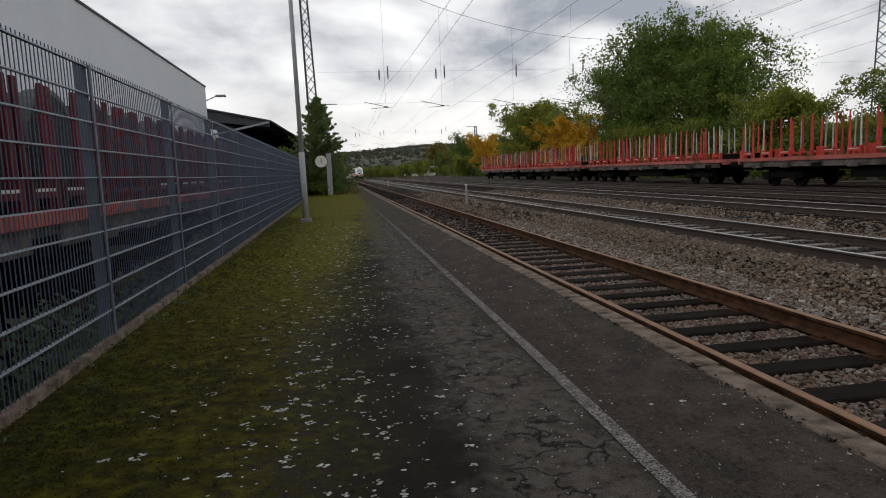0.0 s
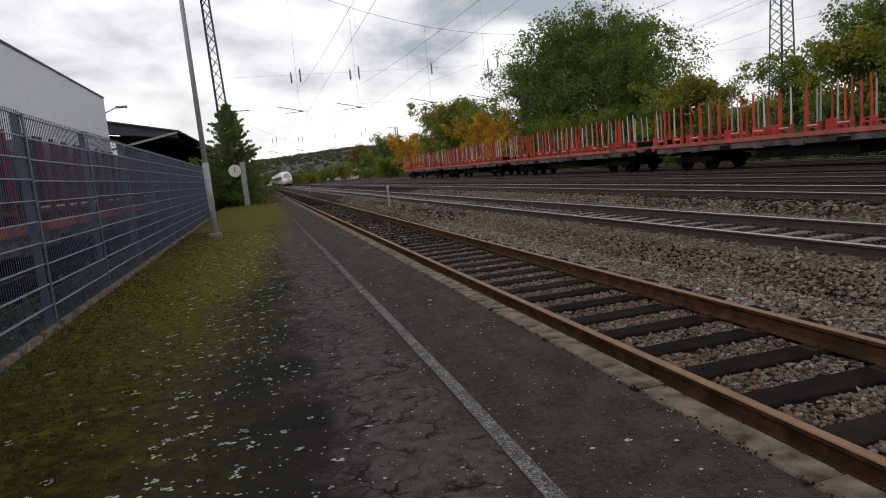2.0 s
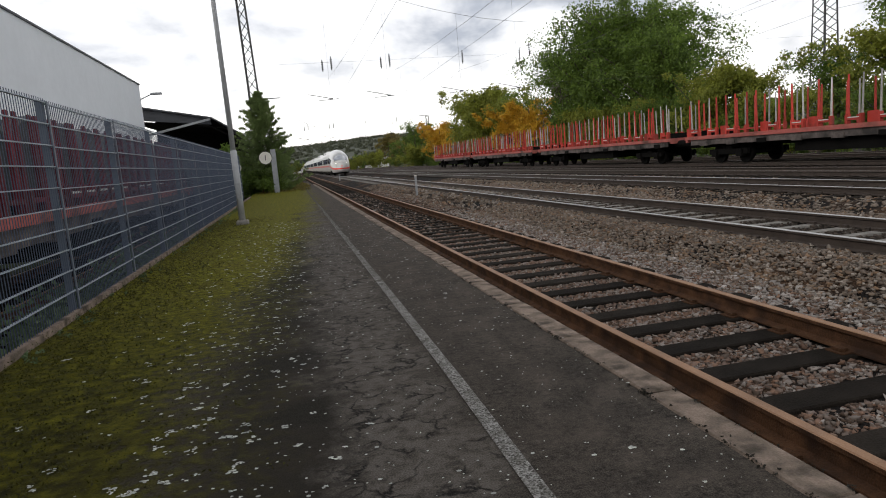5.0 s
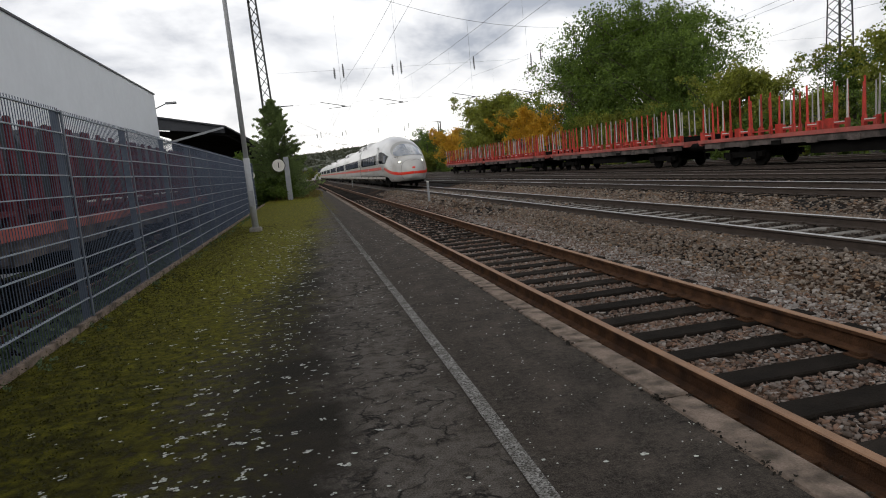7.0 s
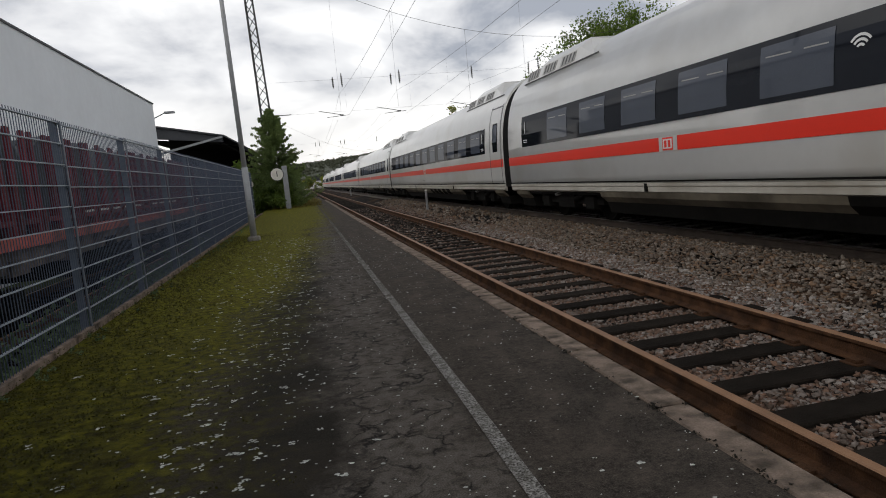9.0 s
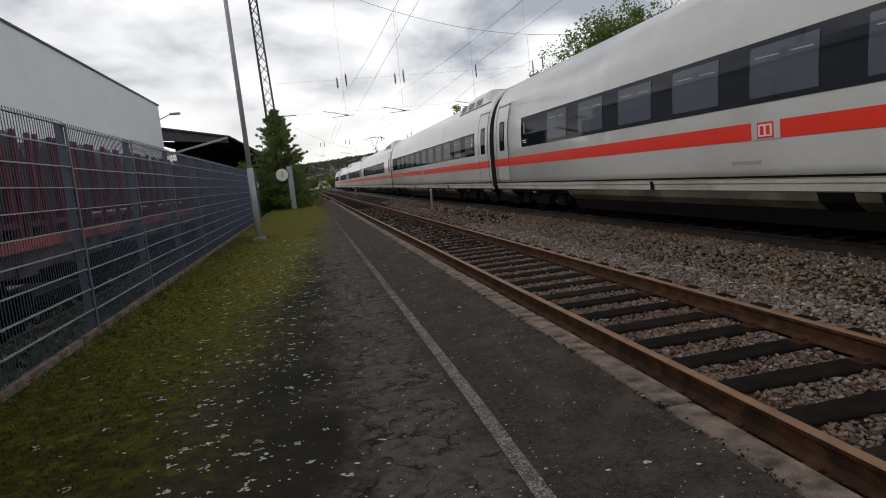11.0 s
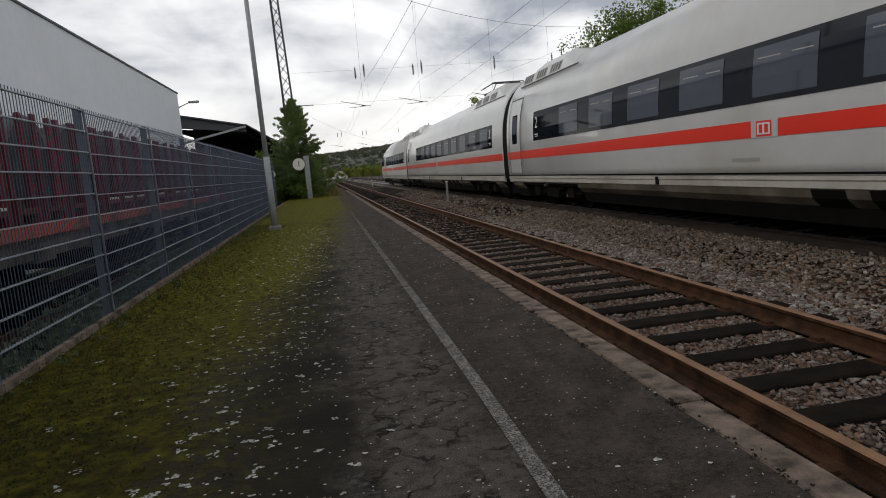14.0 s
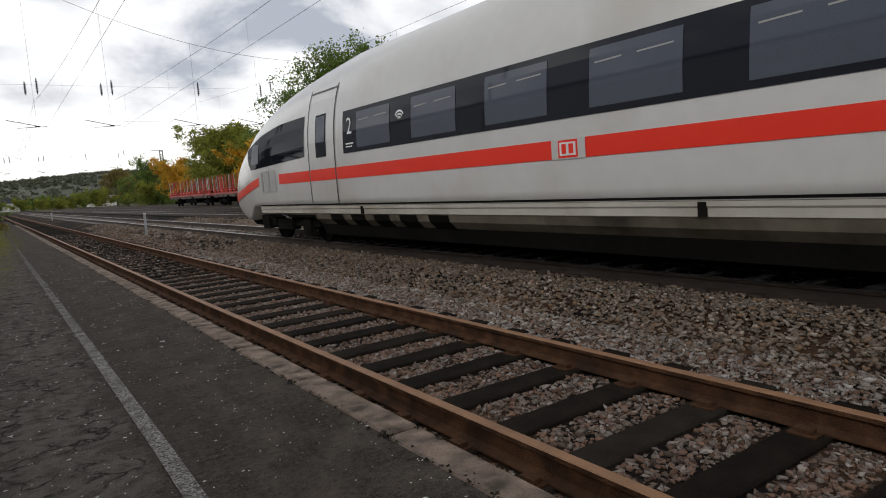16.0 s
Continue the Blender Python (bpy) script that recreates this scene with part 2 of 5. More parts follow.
def line_mat():
    """Worn white road paint, broken up where the asphalt shows."""
    m = base_mat("worn_line_paint", (0.37, 0.36, 0.34), 0.9, var=0.3, scale=12, bscale=160, bump=0.4, spec=0.15, dirt=((0.055, 0.05, 0.043), 0.38, 0.62, 120))
    nt = m.node_tree
    N, K = nt.nodes.new, nt.links.new
    b = nt.nodes["Principled BSDF"]
    old = b.inputs["Base Color"].links[0].from_socket
    co, sep, n, ad, mr, mx = N("ShaderNodeTexCoord"), N("ShaderNodeSeparateXYZ"), N("ShaderNodeTexNoise"), N("ShaderNodeMath"), N("ShaderNodeMapRange"), N("ShaderNodeMix")
    n.inputs["Scale"].default_value, n.inputs["Detail"].default_value, n.inputs["Roughness"].default_value = 9.0, 8, 0.7
    K(co.outputs["Object"], sep.inputs[0]), K(co.outputs["Object"], n.inputs["Vector"])
    # the far stretch is trodden and overgrown the most
    ad.operation = "MULTIPLY_ADD"
    ad.inputs[1].default_value = 0.011
    K(sep.outputs[1], ad.inputs[0]), K(n.outputs["Fac"], ad.inputs[2])
    mr.inputs[1].default_value, mr.inputs[2].default_value = 0.50, 0.74
    K(ad.outputs[0], mr.inputs[0])
    mx.data_type = "RGBA"
    mx.inputs["B"].default_value = (0.062, 0.056, 0.042, 1)
    K(mr.outputs[0], mx.inputs["Factor"]), K(old, mx.inputs["A"]), K(mx.outputs["Result"], b.inputs["Base Color"])
    return m


M = {}
M["platform"] = platform_mat()
M["line"] = line_mat()
M["kerb"] = base_mat("kerb_concrete", (0.280, 0.216, 0.172), 0.9, spec=0.15, var=0.45, scale=7, bscale=120, bump=0.5, random_amount=0.12, dirt=((0.075, 0.062, 0.048), 0.43, 0.70, 9))
M["lichen"] = base_mat("pale_lichen", (0.50, 0.51, 0.47), 0.9, spec=0.15, var=0.3, scale=40, bscale=200, random_amount=0.35, island=True)
M["rust"] = base_mat("rusty_rail", (0.092, 0.046, 0.024), 0.85, spec=0.15, var=0.6, scale=7, bscale=90, bump=0.5, dirt=((0.035, 0.020, 0.014), 0.45, 0.7, 4))
M["rust_top"] = base_mat("brown_running_surface", (0.31, 0.170, 0.090), 0.6, 0.15, var=0.3, scale=5, bscale=90, bump=0.2)
M["rail_dark"] = base_mat("brown_rail_side", (0.052, 0.038, 0.030), 0.8, var=0.35, scale=6, bscale=60)
M["dull_top"] = base_mat("dull_brown_rail_top", (0.17, 0.14, 0.12), 0.45, 0.5, var=0.25, scale=5, bscale=60, bump=0.05)
M["rail_shine"] = base_mat("polished_rail_top", (0.46, 0.45, 0.44), 0.42, 0.9, var=0.1, scale=4, bump=0.03)
M["sleeper"] = base_mat("tarred_timber", (0.022, 0.018, 0.0145), 0.9, spec=0.06, var=0.5, scale=5, bscale=70, bump=0.6, random_amount=0.35)
M["concrete_sleeper"] = base_mat("weathered_concrete", (0.24, 0.225, 0.205), 0.9, spec=0.15, var=0.4, scale=6, bscale=90, random_amount=0.15)


def stone_mat(name, shades):
    """Crushed stone: every stone takes one of a few natural shades."""
    m = base_mat(name, (1, 1, 1), 0.92, var=0.22, scale=1.5, bscale=45, bump=0.3, spec=0.15)
    nt = m.node_tree
    N, K = nt.nodes.new, nt.links.new
    g, r, mx = N("ShaderNodeNewGeometry"), N("ShaderNodeValToRGB"), N("ShaderNodeMix")
    K(g.outputs["Random Per Island"], r.inputs[0])
    e = r.color_ramp.elements
    e[0].color, e[1].color = (*shades[0], 1), (*shades[-1], 1)
    for k, c in enumerate(shades[1:-1]):
        e.new((k + 1) / (len(shades) - 1)).color = (*c, 1)
    b = nt.nodes["Principled BSDF"]
    old = b.inputs["Base Color"].links[0].from_socket
    mx.data_type, mx.blend_type = "RGBA", "MULTIPLY"
    mx.inputs["Factor"].default_value = 1.0
    K(old, mx.inputs["A"]), K(r.outputs[0], mx.inputs["B"]), K(mx.outputs["Result"], b.inputs["Base Color"])
    return m


M["ballast"] = stone_mat("ballast_stones", ((0.054, 0.041, 0.033), (0.173, 0.106, 0.076), (0.255, 0.218, 0.194), (0.092, 0.068, 0.053), (0.275, 0.167, 0.117), (0.184, 0.152, 0.131), (0.408, 0.365, 0.332)))
M["ballast_grey"] = stone_mat("grey_ballast_stones", ((0.066, 0.054, 0.044), (0.189, 0.149, 0.121), (0.261, 0.218, 0.182), (0.115, 0.090, 0.073), (0.247, 0.158, 0.101), (0.159, 0.132, 0.106), (0.392, 0.341, 0.295)))
M["ballast_pale"] = stone_mat("pale_ballast_stones", ((0.137, 0.119, 0.108), (0.296, 0.270, 0.248), (0.388, 0.356, 0.330), (0.194, 0.167, 0.150), (0.502, 0.464, 0.433)))
M["ballast_dark"] = stone_mat("dark_ballast_stones", ((0.020, 0.017, 0.015), (0.065, 0.050, 0.040), (0.085, 0.072, 0.062), (0.035, 0.028, 0.023), (0.120, 0.095, 0.078)))
# near-black base puts the shade of the gaps between stones into the colour
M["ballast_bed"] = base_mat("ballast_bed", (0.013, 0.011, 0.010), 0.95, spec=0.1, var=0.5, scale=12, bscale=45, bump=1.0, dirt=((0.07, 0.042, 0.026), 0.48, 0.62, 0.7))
M["soil"] = base_mat("yard_soil", (0.055, 0.046, 0.035), 0.95, spec=0.1, var=0.45, scale=0.4, bscale=9, bump=0.6, dirt=((0.045, 0.055, 0.018), 0.47, 0.6, 0.12))
M["pole"] = base_mat("pale_zinc_pole", (0.40, 0.41, 0.42), 0.6, 0.0, var=0.2, scale=5, bscale=40, bump=0.05)
M["galv"] = base_mat("galvanised_steel", (0.34, 0.35, 0.36), 0.5, 0.55, var=0.2, scale=6, bscale=40, bump=0.05)
M["fence"] = base_mat("grey_fence_coating", (0.125, 0.150, 0.185), 0.5, 0.1, var=0.12, scale=4, bscale=60, bump=0.03)
M["fence_wire"] = base_mat("fence_wire_coating", (0.080, 0.104, 0.155), 0.5, 0.1, var=0.12, scale=4, bscale=60, bump=0.0)
# cross wires: paler copy of the wire coating, with sky highlights in the colour
M["fence_bar"] = base_mat("highlit_fence_bar_coating", (0.36, 0.41, 0.47), 0.45, 0.3, var=0.15, scale=4, bscale=60, bump=0.0)
M["coil"] = base_mat("dark_coil_steel", (0.030, 0.030, 0.032), 0.6, 0.3, var=0.4, scale=4, bscale=30, bump=0.2)
M["coil_rim"] = base_mat("grey_coil_wrap", (0.125, 0.125, 0.13), 0.6, 0.1, var=0.3, scale=3, bscale=20, bump=0.1)
M["hall"] = base_mat("white_sheet_cladding", (0.80, 0.83, 0.86), 0.7, spec=0.2, var=0.05, scale=0.4, bscale=3, bump=0.02)
M["dark_roof"] = base_mat("dark_sheet_roof", (0.045, 0.048, 0.055), 0.6, var=0.2, scale=1, bscale=8)
M["black"] = base_mat("blackened_steel", (0.009, 0.0085, 0.008), 0.9, spec=0.05, var=0.35, scale=3, bscale=30)
M["sill_grey"] = base_mat("sooty_grey_sill", (0.13, 0.105, 0.095), 0.8, var=0.5, scale=3, bscale=20, bump=0.2, dirt=((0.03, 0.025, 0.022), 0.42, 0.62, 1.4))
M["wred"] = base_mat("faded_red_wagon_paint", (0.47, 0.042, 0.027), 0.65, var=0.3, scale=2.5, bscale=25, bump=0.08, random_amount=0.3, dirt=((0.10, 0.035, 0.022), 0.5, 0.72, 1.6))
M["wpink"] = base_mat("bleached_red_beam", (0.42, 0.105, 0.085), 0.7, var=0.25, scale=2, bscale=25, bump=0.08, dirt=((0.14, 0.06, 0.045), 0.5, 0.72, 1.2))
M["oldred"] = base_mat("dull_red_wagon_paint", (0.135, 0.014, 0.021), 0.7, spec=0.2, var=0.35, scale=2.5, bscale=25, random_amount=0.35, dirt=((0.075, 0.028, 0.022), 0.45, 0.7, 1.5))
M["stake_steel"] = base_mat("bare_steel_stake", (0.44, 0.41, 0.385), 0.55, 0.2, var=0.25, scale=3, bscale=30, random_amount=0.35)
M["mast"] = base_mat("dark_lattice_steel", (0.055, 0.055, 0.055), 0.7, 0.3, var=0.25, scale=2, bscale=20)
M["wire"] = base_mat("overhead_wire", (0.10, 0.10, 0.10), 0.6, 0.5, var=0.1, bump=0)
M["insulator"] = base_mat("brown_insulator", (0.03, 0.024, 0.022), 0.5, var=0.1, bump=0)
M["tw"] = base_mat("white_train_paint", (0.60, 0.600, 0.592), 0.28, var=0.06, scale=0.7, bscale=5, bump=0.0, coat=0.3, dirt=((0.48, 0.46, 0.42), 0.5, 0.8, 0.5))
M["tw_low"] = base_mat("dusty_white_skirt", (0.50, 0.48, 0.43), 0.45, var=0.14, scale=1.2, bscale=8, bump=0.0, dirt=((0.26, 0.22, 0.17), 0.5, 0.8, 0.9))
# dirty cream, darkened further to carry the shade where the panel curves under
M["skirt_shade"] = base_mat("shaded_cream_skirt", (0.17, 0.15, 0.115), 0.7, var=0.3, scale=1.5, bscale=8, bump=0.0, spec=0.2, dirt=((0.04, 0.035, 0.028), 0.42, 0.7, 1.2))
M["tred"] = base_mat("traffic_red_stripe", (0.90, 0.045, 0.022), 0.3, var=0.06, scale=1, bump=0.0, coat=0.3)


def dark_glass(name, color, gloss_face, gloss_edge):
    """Dark glazing: a flat base colour under a reflection kept between two limits."""
    m = base_mat(name, color, 0.6, var=0.15, scale=0.8, bump=0.0, spec=0.0)
    nt = m.node_tree
    N, K = nt.nodes.new, nt.links.new
    lw, mr, gl, ms = N("ShaderNodeLayerWeight"), N("ShaderNodeMapRange"), N("ShaderNodeBsdfGlossy"), N("ShaderNodeMixShader")
    lw.inputs["Blend"].default_value = 0.3
    mr.inputs[3].default_value, mr.inputs[4].default_value = gloss_face, gloss_edge
    gl.inputs["Roughness"].default_value = 0.04
    K(lw.outputs["Facing"], mr.inputs[0]), K(mr.outputs[0], ms.inputs[0])
    K(nt.nodes["Principled BSDF"].outputs[0], ms.inputs[1]), K(gl.outputs[0], ms.inputs[2])
    K(ms.outputs[0], nt.nodes["Material Output"].inputs[0])
    return m


M["tblack"] = dark_glass("black_window_band", (0.010, 0.012, 0.018), 0.015, 0.13)
# pane base raised to stand for reflected sky and the interior behind
M["tglass"] = dark_glass("lightened_window_glass", (0.080, 0.092, 0.120), 0.03, 0.16)
M["tgrey"] = base_mat("grey_lettering", (0.36, 0.36, 0.35), 0.5, var=0.05, bump=0)
M["mark"] = base_mat("pale_grey_mark", (0.42, 0.42, 0.42), 0.5, var=0.05, bump=0)
# bluish base carries part of the sky's reflection in the windscreen
M["wglass"] = base_mat("windscreen_glass", (0.13, 0.155, 0.19), 0.04, var=0.12, scale=0.8, bump=0.0, spec=1.0, coat=1.0)
M["twhite"] = base_mat("white_lettering", (0.80, 0.80, 0.80), 0.5, var=0.03, bump=0)
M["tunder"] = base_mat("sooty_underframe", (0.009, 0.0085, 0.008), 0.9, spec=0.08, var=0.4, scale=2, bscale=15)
M["rubber"] = base_mat("black_gangway_rubber", (0.006, 0.006, 0.006), 0.8, var=0.2, scale=5, bump=0.1, spec=0.1)
M["seam"] = base_mat("dark_door_seal", (0.085, 0.085, 0.085), 0.6, var=0.1, bump=0)
M["bark"] = base_mat("grey_brown_bark", (0.085, 0.07, 0.055), 0.9, var=0.4, scale=4, bscale=25, bump=0.5)
M["sign"] = base_mat("white_sign_enamel", (0.72, 0.70, 0.62), 0.5, var=0.08, bump=0)
M["signblack"] = base_mat("black_sign_enamel", (0.02, 0.02, 0.02), 0.5, var=0.05, bump=0)
# greyed and lightened base stands for haze over the far hill
M["hill"] = base_mat("wooded_hill", (0.085, 0.092, 0.066), 0.95, var=0.6, scale=0.03, bscale=0.15, bump=0.0)
M["white_wall"] = base_mat("pale_render", (0.62, 0.61, 0.58), 0.8, var=0.06, scale=0.5, bump=0)
M["green"] = leaf_mat("green_leaves", (0.024, 0.052, 0.008), (0.195, 0.290, 0.040))
M["yellowgreen"] = leaf_mat("yellowing_leaves", (0.085, 0.110, 0.014), (0.330, 0.350, 0.045))
M["orange"] = leaf_mat("autumn_leaves", (0.40, 0.205, 0.015), (0.78, 0.50, 0.040))
M["conifer"] = leaf_mat("conifer_needles", (0.060, 0.100, 0.030), (0.280, 0.370, 0.115))
M["bronze"] = leaf_mat("bronze_leaves", (0.10, 0.075, 0.020), (0.27, 0.22, 0.05))
M["weeds"] = leaf_mat("weed_leaves", (0.024, 0.050, 0.022), (0.170, 0.240, 0.120))
M["pale_twigs"] = leaf_mat("thin_pale_leaves", (0.16, 0.15, 0.12), (0.32, 0.30, 0.24))
lamp_glow = bpy.data.materials.new("headlight_glow")
lamp_glow.use_nodes = True
lamp_glow.node_tree.nodes["Principled BSDF"].inputs["Emission Color"].default_value = (1.0, 0.93, 0.78, 1)
lamp_glow.node_tree.nodes["Principled BSDF"].inputs["Emission Strength"].default_value = 4.0


# ---- building helpers ----
def mesh_of(name, bm, material, smooth=False):
    me = bpy.data.meshes.new(name)
    bm.to_mesh(me)
    bm.free()
    for mt in material if isinstance(material, (list, tuple)) else [material]:
        me.materials.append(mt)
    if smooth:
        me.polygons.foreach_set("use_smooth", [True] * len(me.polygons))
    return me


def part(name, bm, material, parent, label="", smooth=False):
    ob = new(name, mesh_of(name, bm, material, smooth) if isinstance(bm, bmesh.types.BMesh) else bm)
    ob.parent = parent
    if label:
        ob["label"] = label
    return ob


def thing(name, label, category, at=(0, 0, 0), group="", kind="", turn=0):
    ob = new(name)
    ob.empty_display_size = 0.2
    ob.matrix_basis = pose(*at, 0, 0, turn)
    return tagged(ob, label, category, group, kind)


def box(bm, x0, y0, z0, x1, y1, z1, m=None):
    vs = [bm.verts.new((x, y, z)) for x in (x0, x1) for y in (y0, y1) for z in (z0, z1)]
    if m is not None:
        for v in vs:
            v.co = m @ v.co
    for f in ((0, 1, 3, 2), (4, 6, 7, 5), (0, 4, 5, 1), (2, 3, 7, 6), (0, 2, 6, 4), (1, 5, 7, 3)):
        bm.faces.new([vs[i] for i in f])
    return bm


def tube(bm, a, c, r0, r1=None, n=6, caps=True):
    a, c = Vector(a), Vector(c)
    d = c - a
    if d.length < 1e-6:
        return bm
    q = d.to_track_quat("Z", "Y").to_matrix()
    r1 = r0 if r1 is None else r1
    ra, rb = [], []
    for k in range(n):
        u = Vector((math.cos(2 * math.pi * k / n), math.sin(2 * math.pi * k / n), 0))
        ra.append(bm.verts.new(a + q @ u * r0))
        rb.append(bm.verts.new(c + q @ u * r1))
    for k in range(n):
        bm.faces.new((ra[k], ra[(k + 1) % n], rb[(k + 1) % n], rb[k]))
    if caps:
        bm.faces.new(ra[::-1])
        bm.faces.new(rb)
    return bm


def bar(bm, a, c, w, h):
    """A square bar from a to c."""
    a, c = Vector(a), Vector(c)
    d = c - a
    m = Matrix.Translation(a) @ d.to_track_quat("Y", "Z").to_matrix().to_4x4()
    return box(bm, -w / 2, 0, -h / 2, w / 2, d.length, h / 2, m)


def bevelled(bm, width=0.01, segments=1):
    bmesh.ops.bevel(bm, geom=bm.edges[:], offset=width, segments=segments, affect="EDGES")
    return bm


def extrude_y(bm, pts, y0, y1, close=True, caps=True):
    """A section (x, z) drawn out along y."""
    a = [bm.verts.new((x, y0, z)) for x, z in pts]
    c = [bm.verts.new((x, y1, z)) for x, z in pts]
    n = len(pts)
    for k in range(n if close else n - 1):
        bm.faces.new((a[k], a[(k + 1) % n], c[(k + 1) % n], c[k]))
    if close and caps:
        bm.faces.new(a[::-1])
        bm.faces.new(c)
    return bm


def B():
    return bmesh.new()


def raw_mesh(name, verts, faces, material):
    """A big mesh straight from numpy arrays of triangles."""
    me = bpy.data.meshes.new(name)
    me.vertices.add(len(verts))
    me.vertices.foreach_set("co", np.asarray(verts, np.float32).ravel())
    n, k = faces.shape
    me.loops.add(n * k)
    me.loops.foreach_set("vertex_index", faces.astype(np.int32).ravel())
    me.polygons.add(n)
    me.polygons.foreach_set("loop_start", np.arange(0, n * k, k, dtype=np.int32))
    me.update(calc_edges=True)
    me.validate()
    me.materials.append(material)
    return me


def text_mesh(body, size, material, depth=0.002):
    """Lettering as a mesh in the xy plane, centred."""
    cu = bpy.data.curves.new("lettering", "FONT")
    cu.body, cu.size, cu.extrude, cu.align_x, cu.align_y = body, size, depth, "CENTER", "CENTER"
    cu.resolution_u = 3
    ob = bpy.data.objects.new("lettering", cu)
    me = bpy.data.meshes.new_from_object(ob)
    bpy.data.objects.remove(ob)
    me.materials.clear()
    me.materials.append(material)
    return me


# ---- ground and platform ----
def build_ground():
    bm = B()
    box(bm, -2500, -400, -1.4, 2500, 3500, -0.86)
    tagged(new("ground", mesh_of("ground", bm, M["soil"])), "brown earth and weeds of a railway yard", "ground", kind="structure")
    # the ballast beds of all tracks, one sheet with shoulders and ditches
    prof = [(1.045, -1.0), (1.045, -0.565), (4.0, -0.565), (4.75, -0.44), (5.1, -0.385), (8.1, -0.385), (8.9, -0.52), (9.7, -0.50), (10.3, -0.395), (13.2, -0.395),
            (13.8, -0.50), (14.4, -0.40), (17.6, -0.40), (18.2, -0.5), (18.8, -0.40), (22.0, -0.40), (23.2, -0.5), (24.0, -0.42), (27.2, -0.42), (28.6, -0.9), (28.6, -1.0)]
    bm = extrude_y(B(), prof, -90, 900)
    tagged(new("ballast_bed", mesh_of("ballast_bed", bm, M["ballast_bed"])), "near-black stone bed under the tracks, gap shade in its colour", "ballast", kind="structure")
    bm = extrude_y(B(), [(-2.72, -0.9), (-2.72, -0.02), (-2.60, 0.0), (0.88, 0.0), (0.88, -0.9)], -12, 62)
    tagged(new("platform", mesh_of("platform", bm, M["platform"])), "old cracked asphalt platform overgrown with moss", "platform", kind="structure")
    bm = B()
    cuts = [(-12.0, 0.06), (1.5, 0.076), (3.3, 0.100), (6.0, 0.110), (12.0, 0.114), (22.0, 0.120), (36.0, 0.125)]
    for (y0, a), (y1, c) in zip(cuts, cuts[1:]):
        bm.faces.new([bm.verts.new(p) for p in ((a, y0, 0.004), (a + 0.068, y0, 0.004), (c + 0.068, y1, 0.004), (c, y1, 0.004))])
    tagged(new("platform_line", mesh_of("platform_line", bm, M["line"])), "worn white safety line painted on asphalt", "line", kind="structure")
    edge = tagged(new("platform_kerb"), "weathered concrete edge stones of the platform", "kerb", kind="structure")
    bm = box(B(), 0.884, 0.006, -0.62, 1.035, 0.994, 0.006)
    bevelled(bm, 0.008)
    me = mesh_of("kerb_stone", bm, M["kerb"])
    for k in range(-8, 46):
        ob = part("kerb_stone", me, None, edge)
        ob.location = (random.uniform(-0.004, 0.004), 2.775 + k * 1.0, random.uniform(-0.004, 0.003))
    bm = B()
    for k in range(-4, 15):
        box(bm, -2.63, 2.25 + k * 2.2 - 2.19, -0.2, -2.57, 2.25 + k * 2.2, 0.055)
    tagged(new("fence_plinth", mesh_of("fence_plinth", bm, M["kerb"])), "low concrete edging under the fence", "edging", kind="structure")


build_ground()


def scatter_discs():
    """Pale lichen spots and flattened leaves on the asphalt."""
    rng = np.random.default_rng(5)
    V, F, n = [], [], 0

    def disc(x, y, r):
        nonlocal n
        if r > 0.012:
            for _ in range(6):
                disc(x + rng.normal(0, 0.5) * r, y + rng.normal(0, 0.45) * r, min(0.0119, r * rng.uniform(0.3, 0.65)))
            return
        k = 7
        a = np.arange(k) * 2 * np.pi / k + rng.uniform(0, 6)
        rr = r * rng.uniform(0.55, 1.15, k)
        V.extend([(x, y, 0.0055)] + [(x + q * math.cos(t) * 1.0, y + q * math.sin(t) * 0.8, 0.0028) for q, t in zip(rr, a)])
        F.extend([(n, n + 1 + i, n + 1 + (i + 1) % k) for i in range(k)])
        n += k + 1

    for x, y, r in ((-0.694, 4.184, 0.026), (-0.955, 3.085, 0.032), (-1.0, 3.10, 0.028), (-0.867, 3.0, 0.034), (-1.25, 2.84, 0.032)):
        disc(x, y, r)
    for _ in range(1250):
        y = 1.2 + 14 * rng.uniform(0, 1) ** 1.35
        x = rng.normal(-1.15 + 0.02 * y, 0.42)
        if -2.3 < x < -0.5:
            disc(x, y, rng.choice([0.007, 0.010, 0.015, 0.023, 0.032], p=[0.34, 0.28, 0.22, 0.11, 0.05]))
    for _ in range(700):
        disc(rng.uniform(-0.5, 0.95), rng.uniform(1.0, 14), rng.choice([0.004, 0.007, 0.011, 0.016], p=[0.5, 0.33, 0.13, 0.04]))
    for _ in range(800):
        y = 1.0 + 9 * rng.uniform(0, 1) ** 1.6
        disc(rng.uniform(-1.0, 0.88), y, rng.choice([0.0022, 0.0035, 0.005], p=[0.3, 0.4, 0.3]))
    for _ in range(260):
        disc(rng.normal(-1.15, 0.42), rng.uniform(-5, 1.2), rng.choice([0.007, 0.010, 0.0115, 0.020]))
    me = raw_mesh("lichen", np.array(V), np.array(F), M["lichen"])
    tagged(new("lichen", me), "pale lichen spots scattered over the asphalt", "lichen", kind="stuff")


scatter_discs()


# ---- tracks ----
RAIL = [(-0.0745, 0.0), (0.0745, 0.0), (0.0745, 0.012), (0.012, 0.030), (0.009, 0.110), (0.036, 0.122), (0.036, 0.148), (0.028, 0.154),
        (-0.028, 0.154), (-0.036, 0.148), (-0.036, 0.122), (-0.009, 0.110), (-0.012, 0.030), (-0.0745, 0.012)]


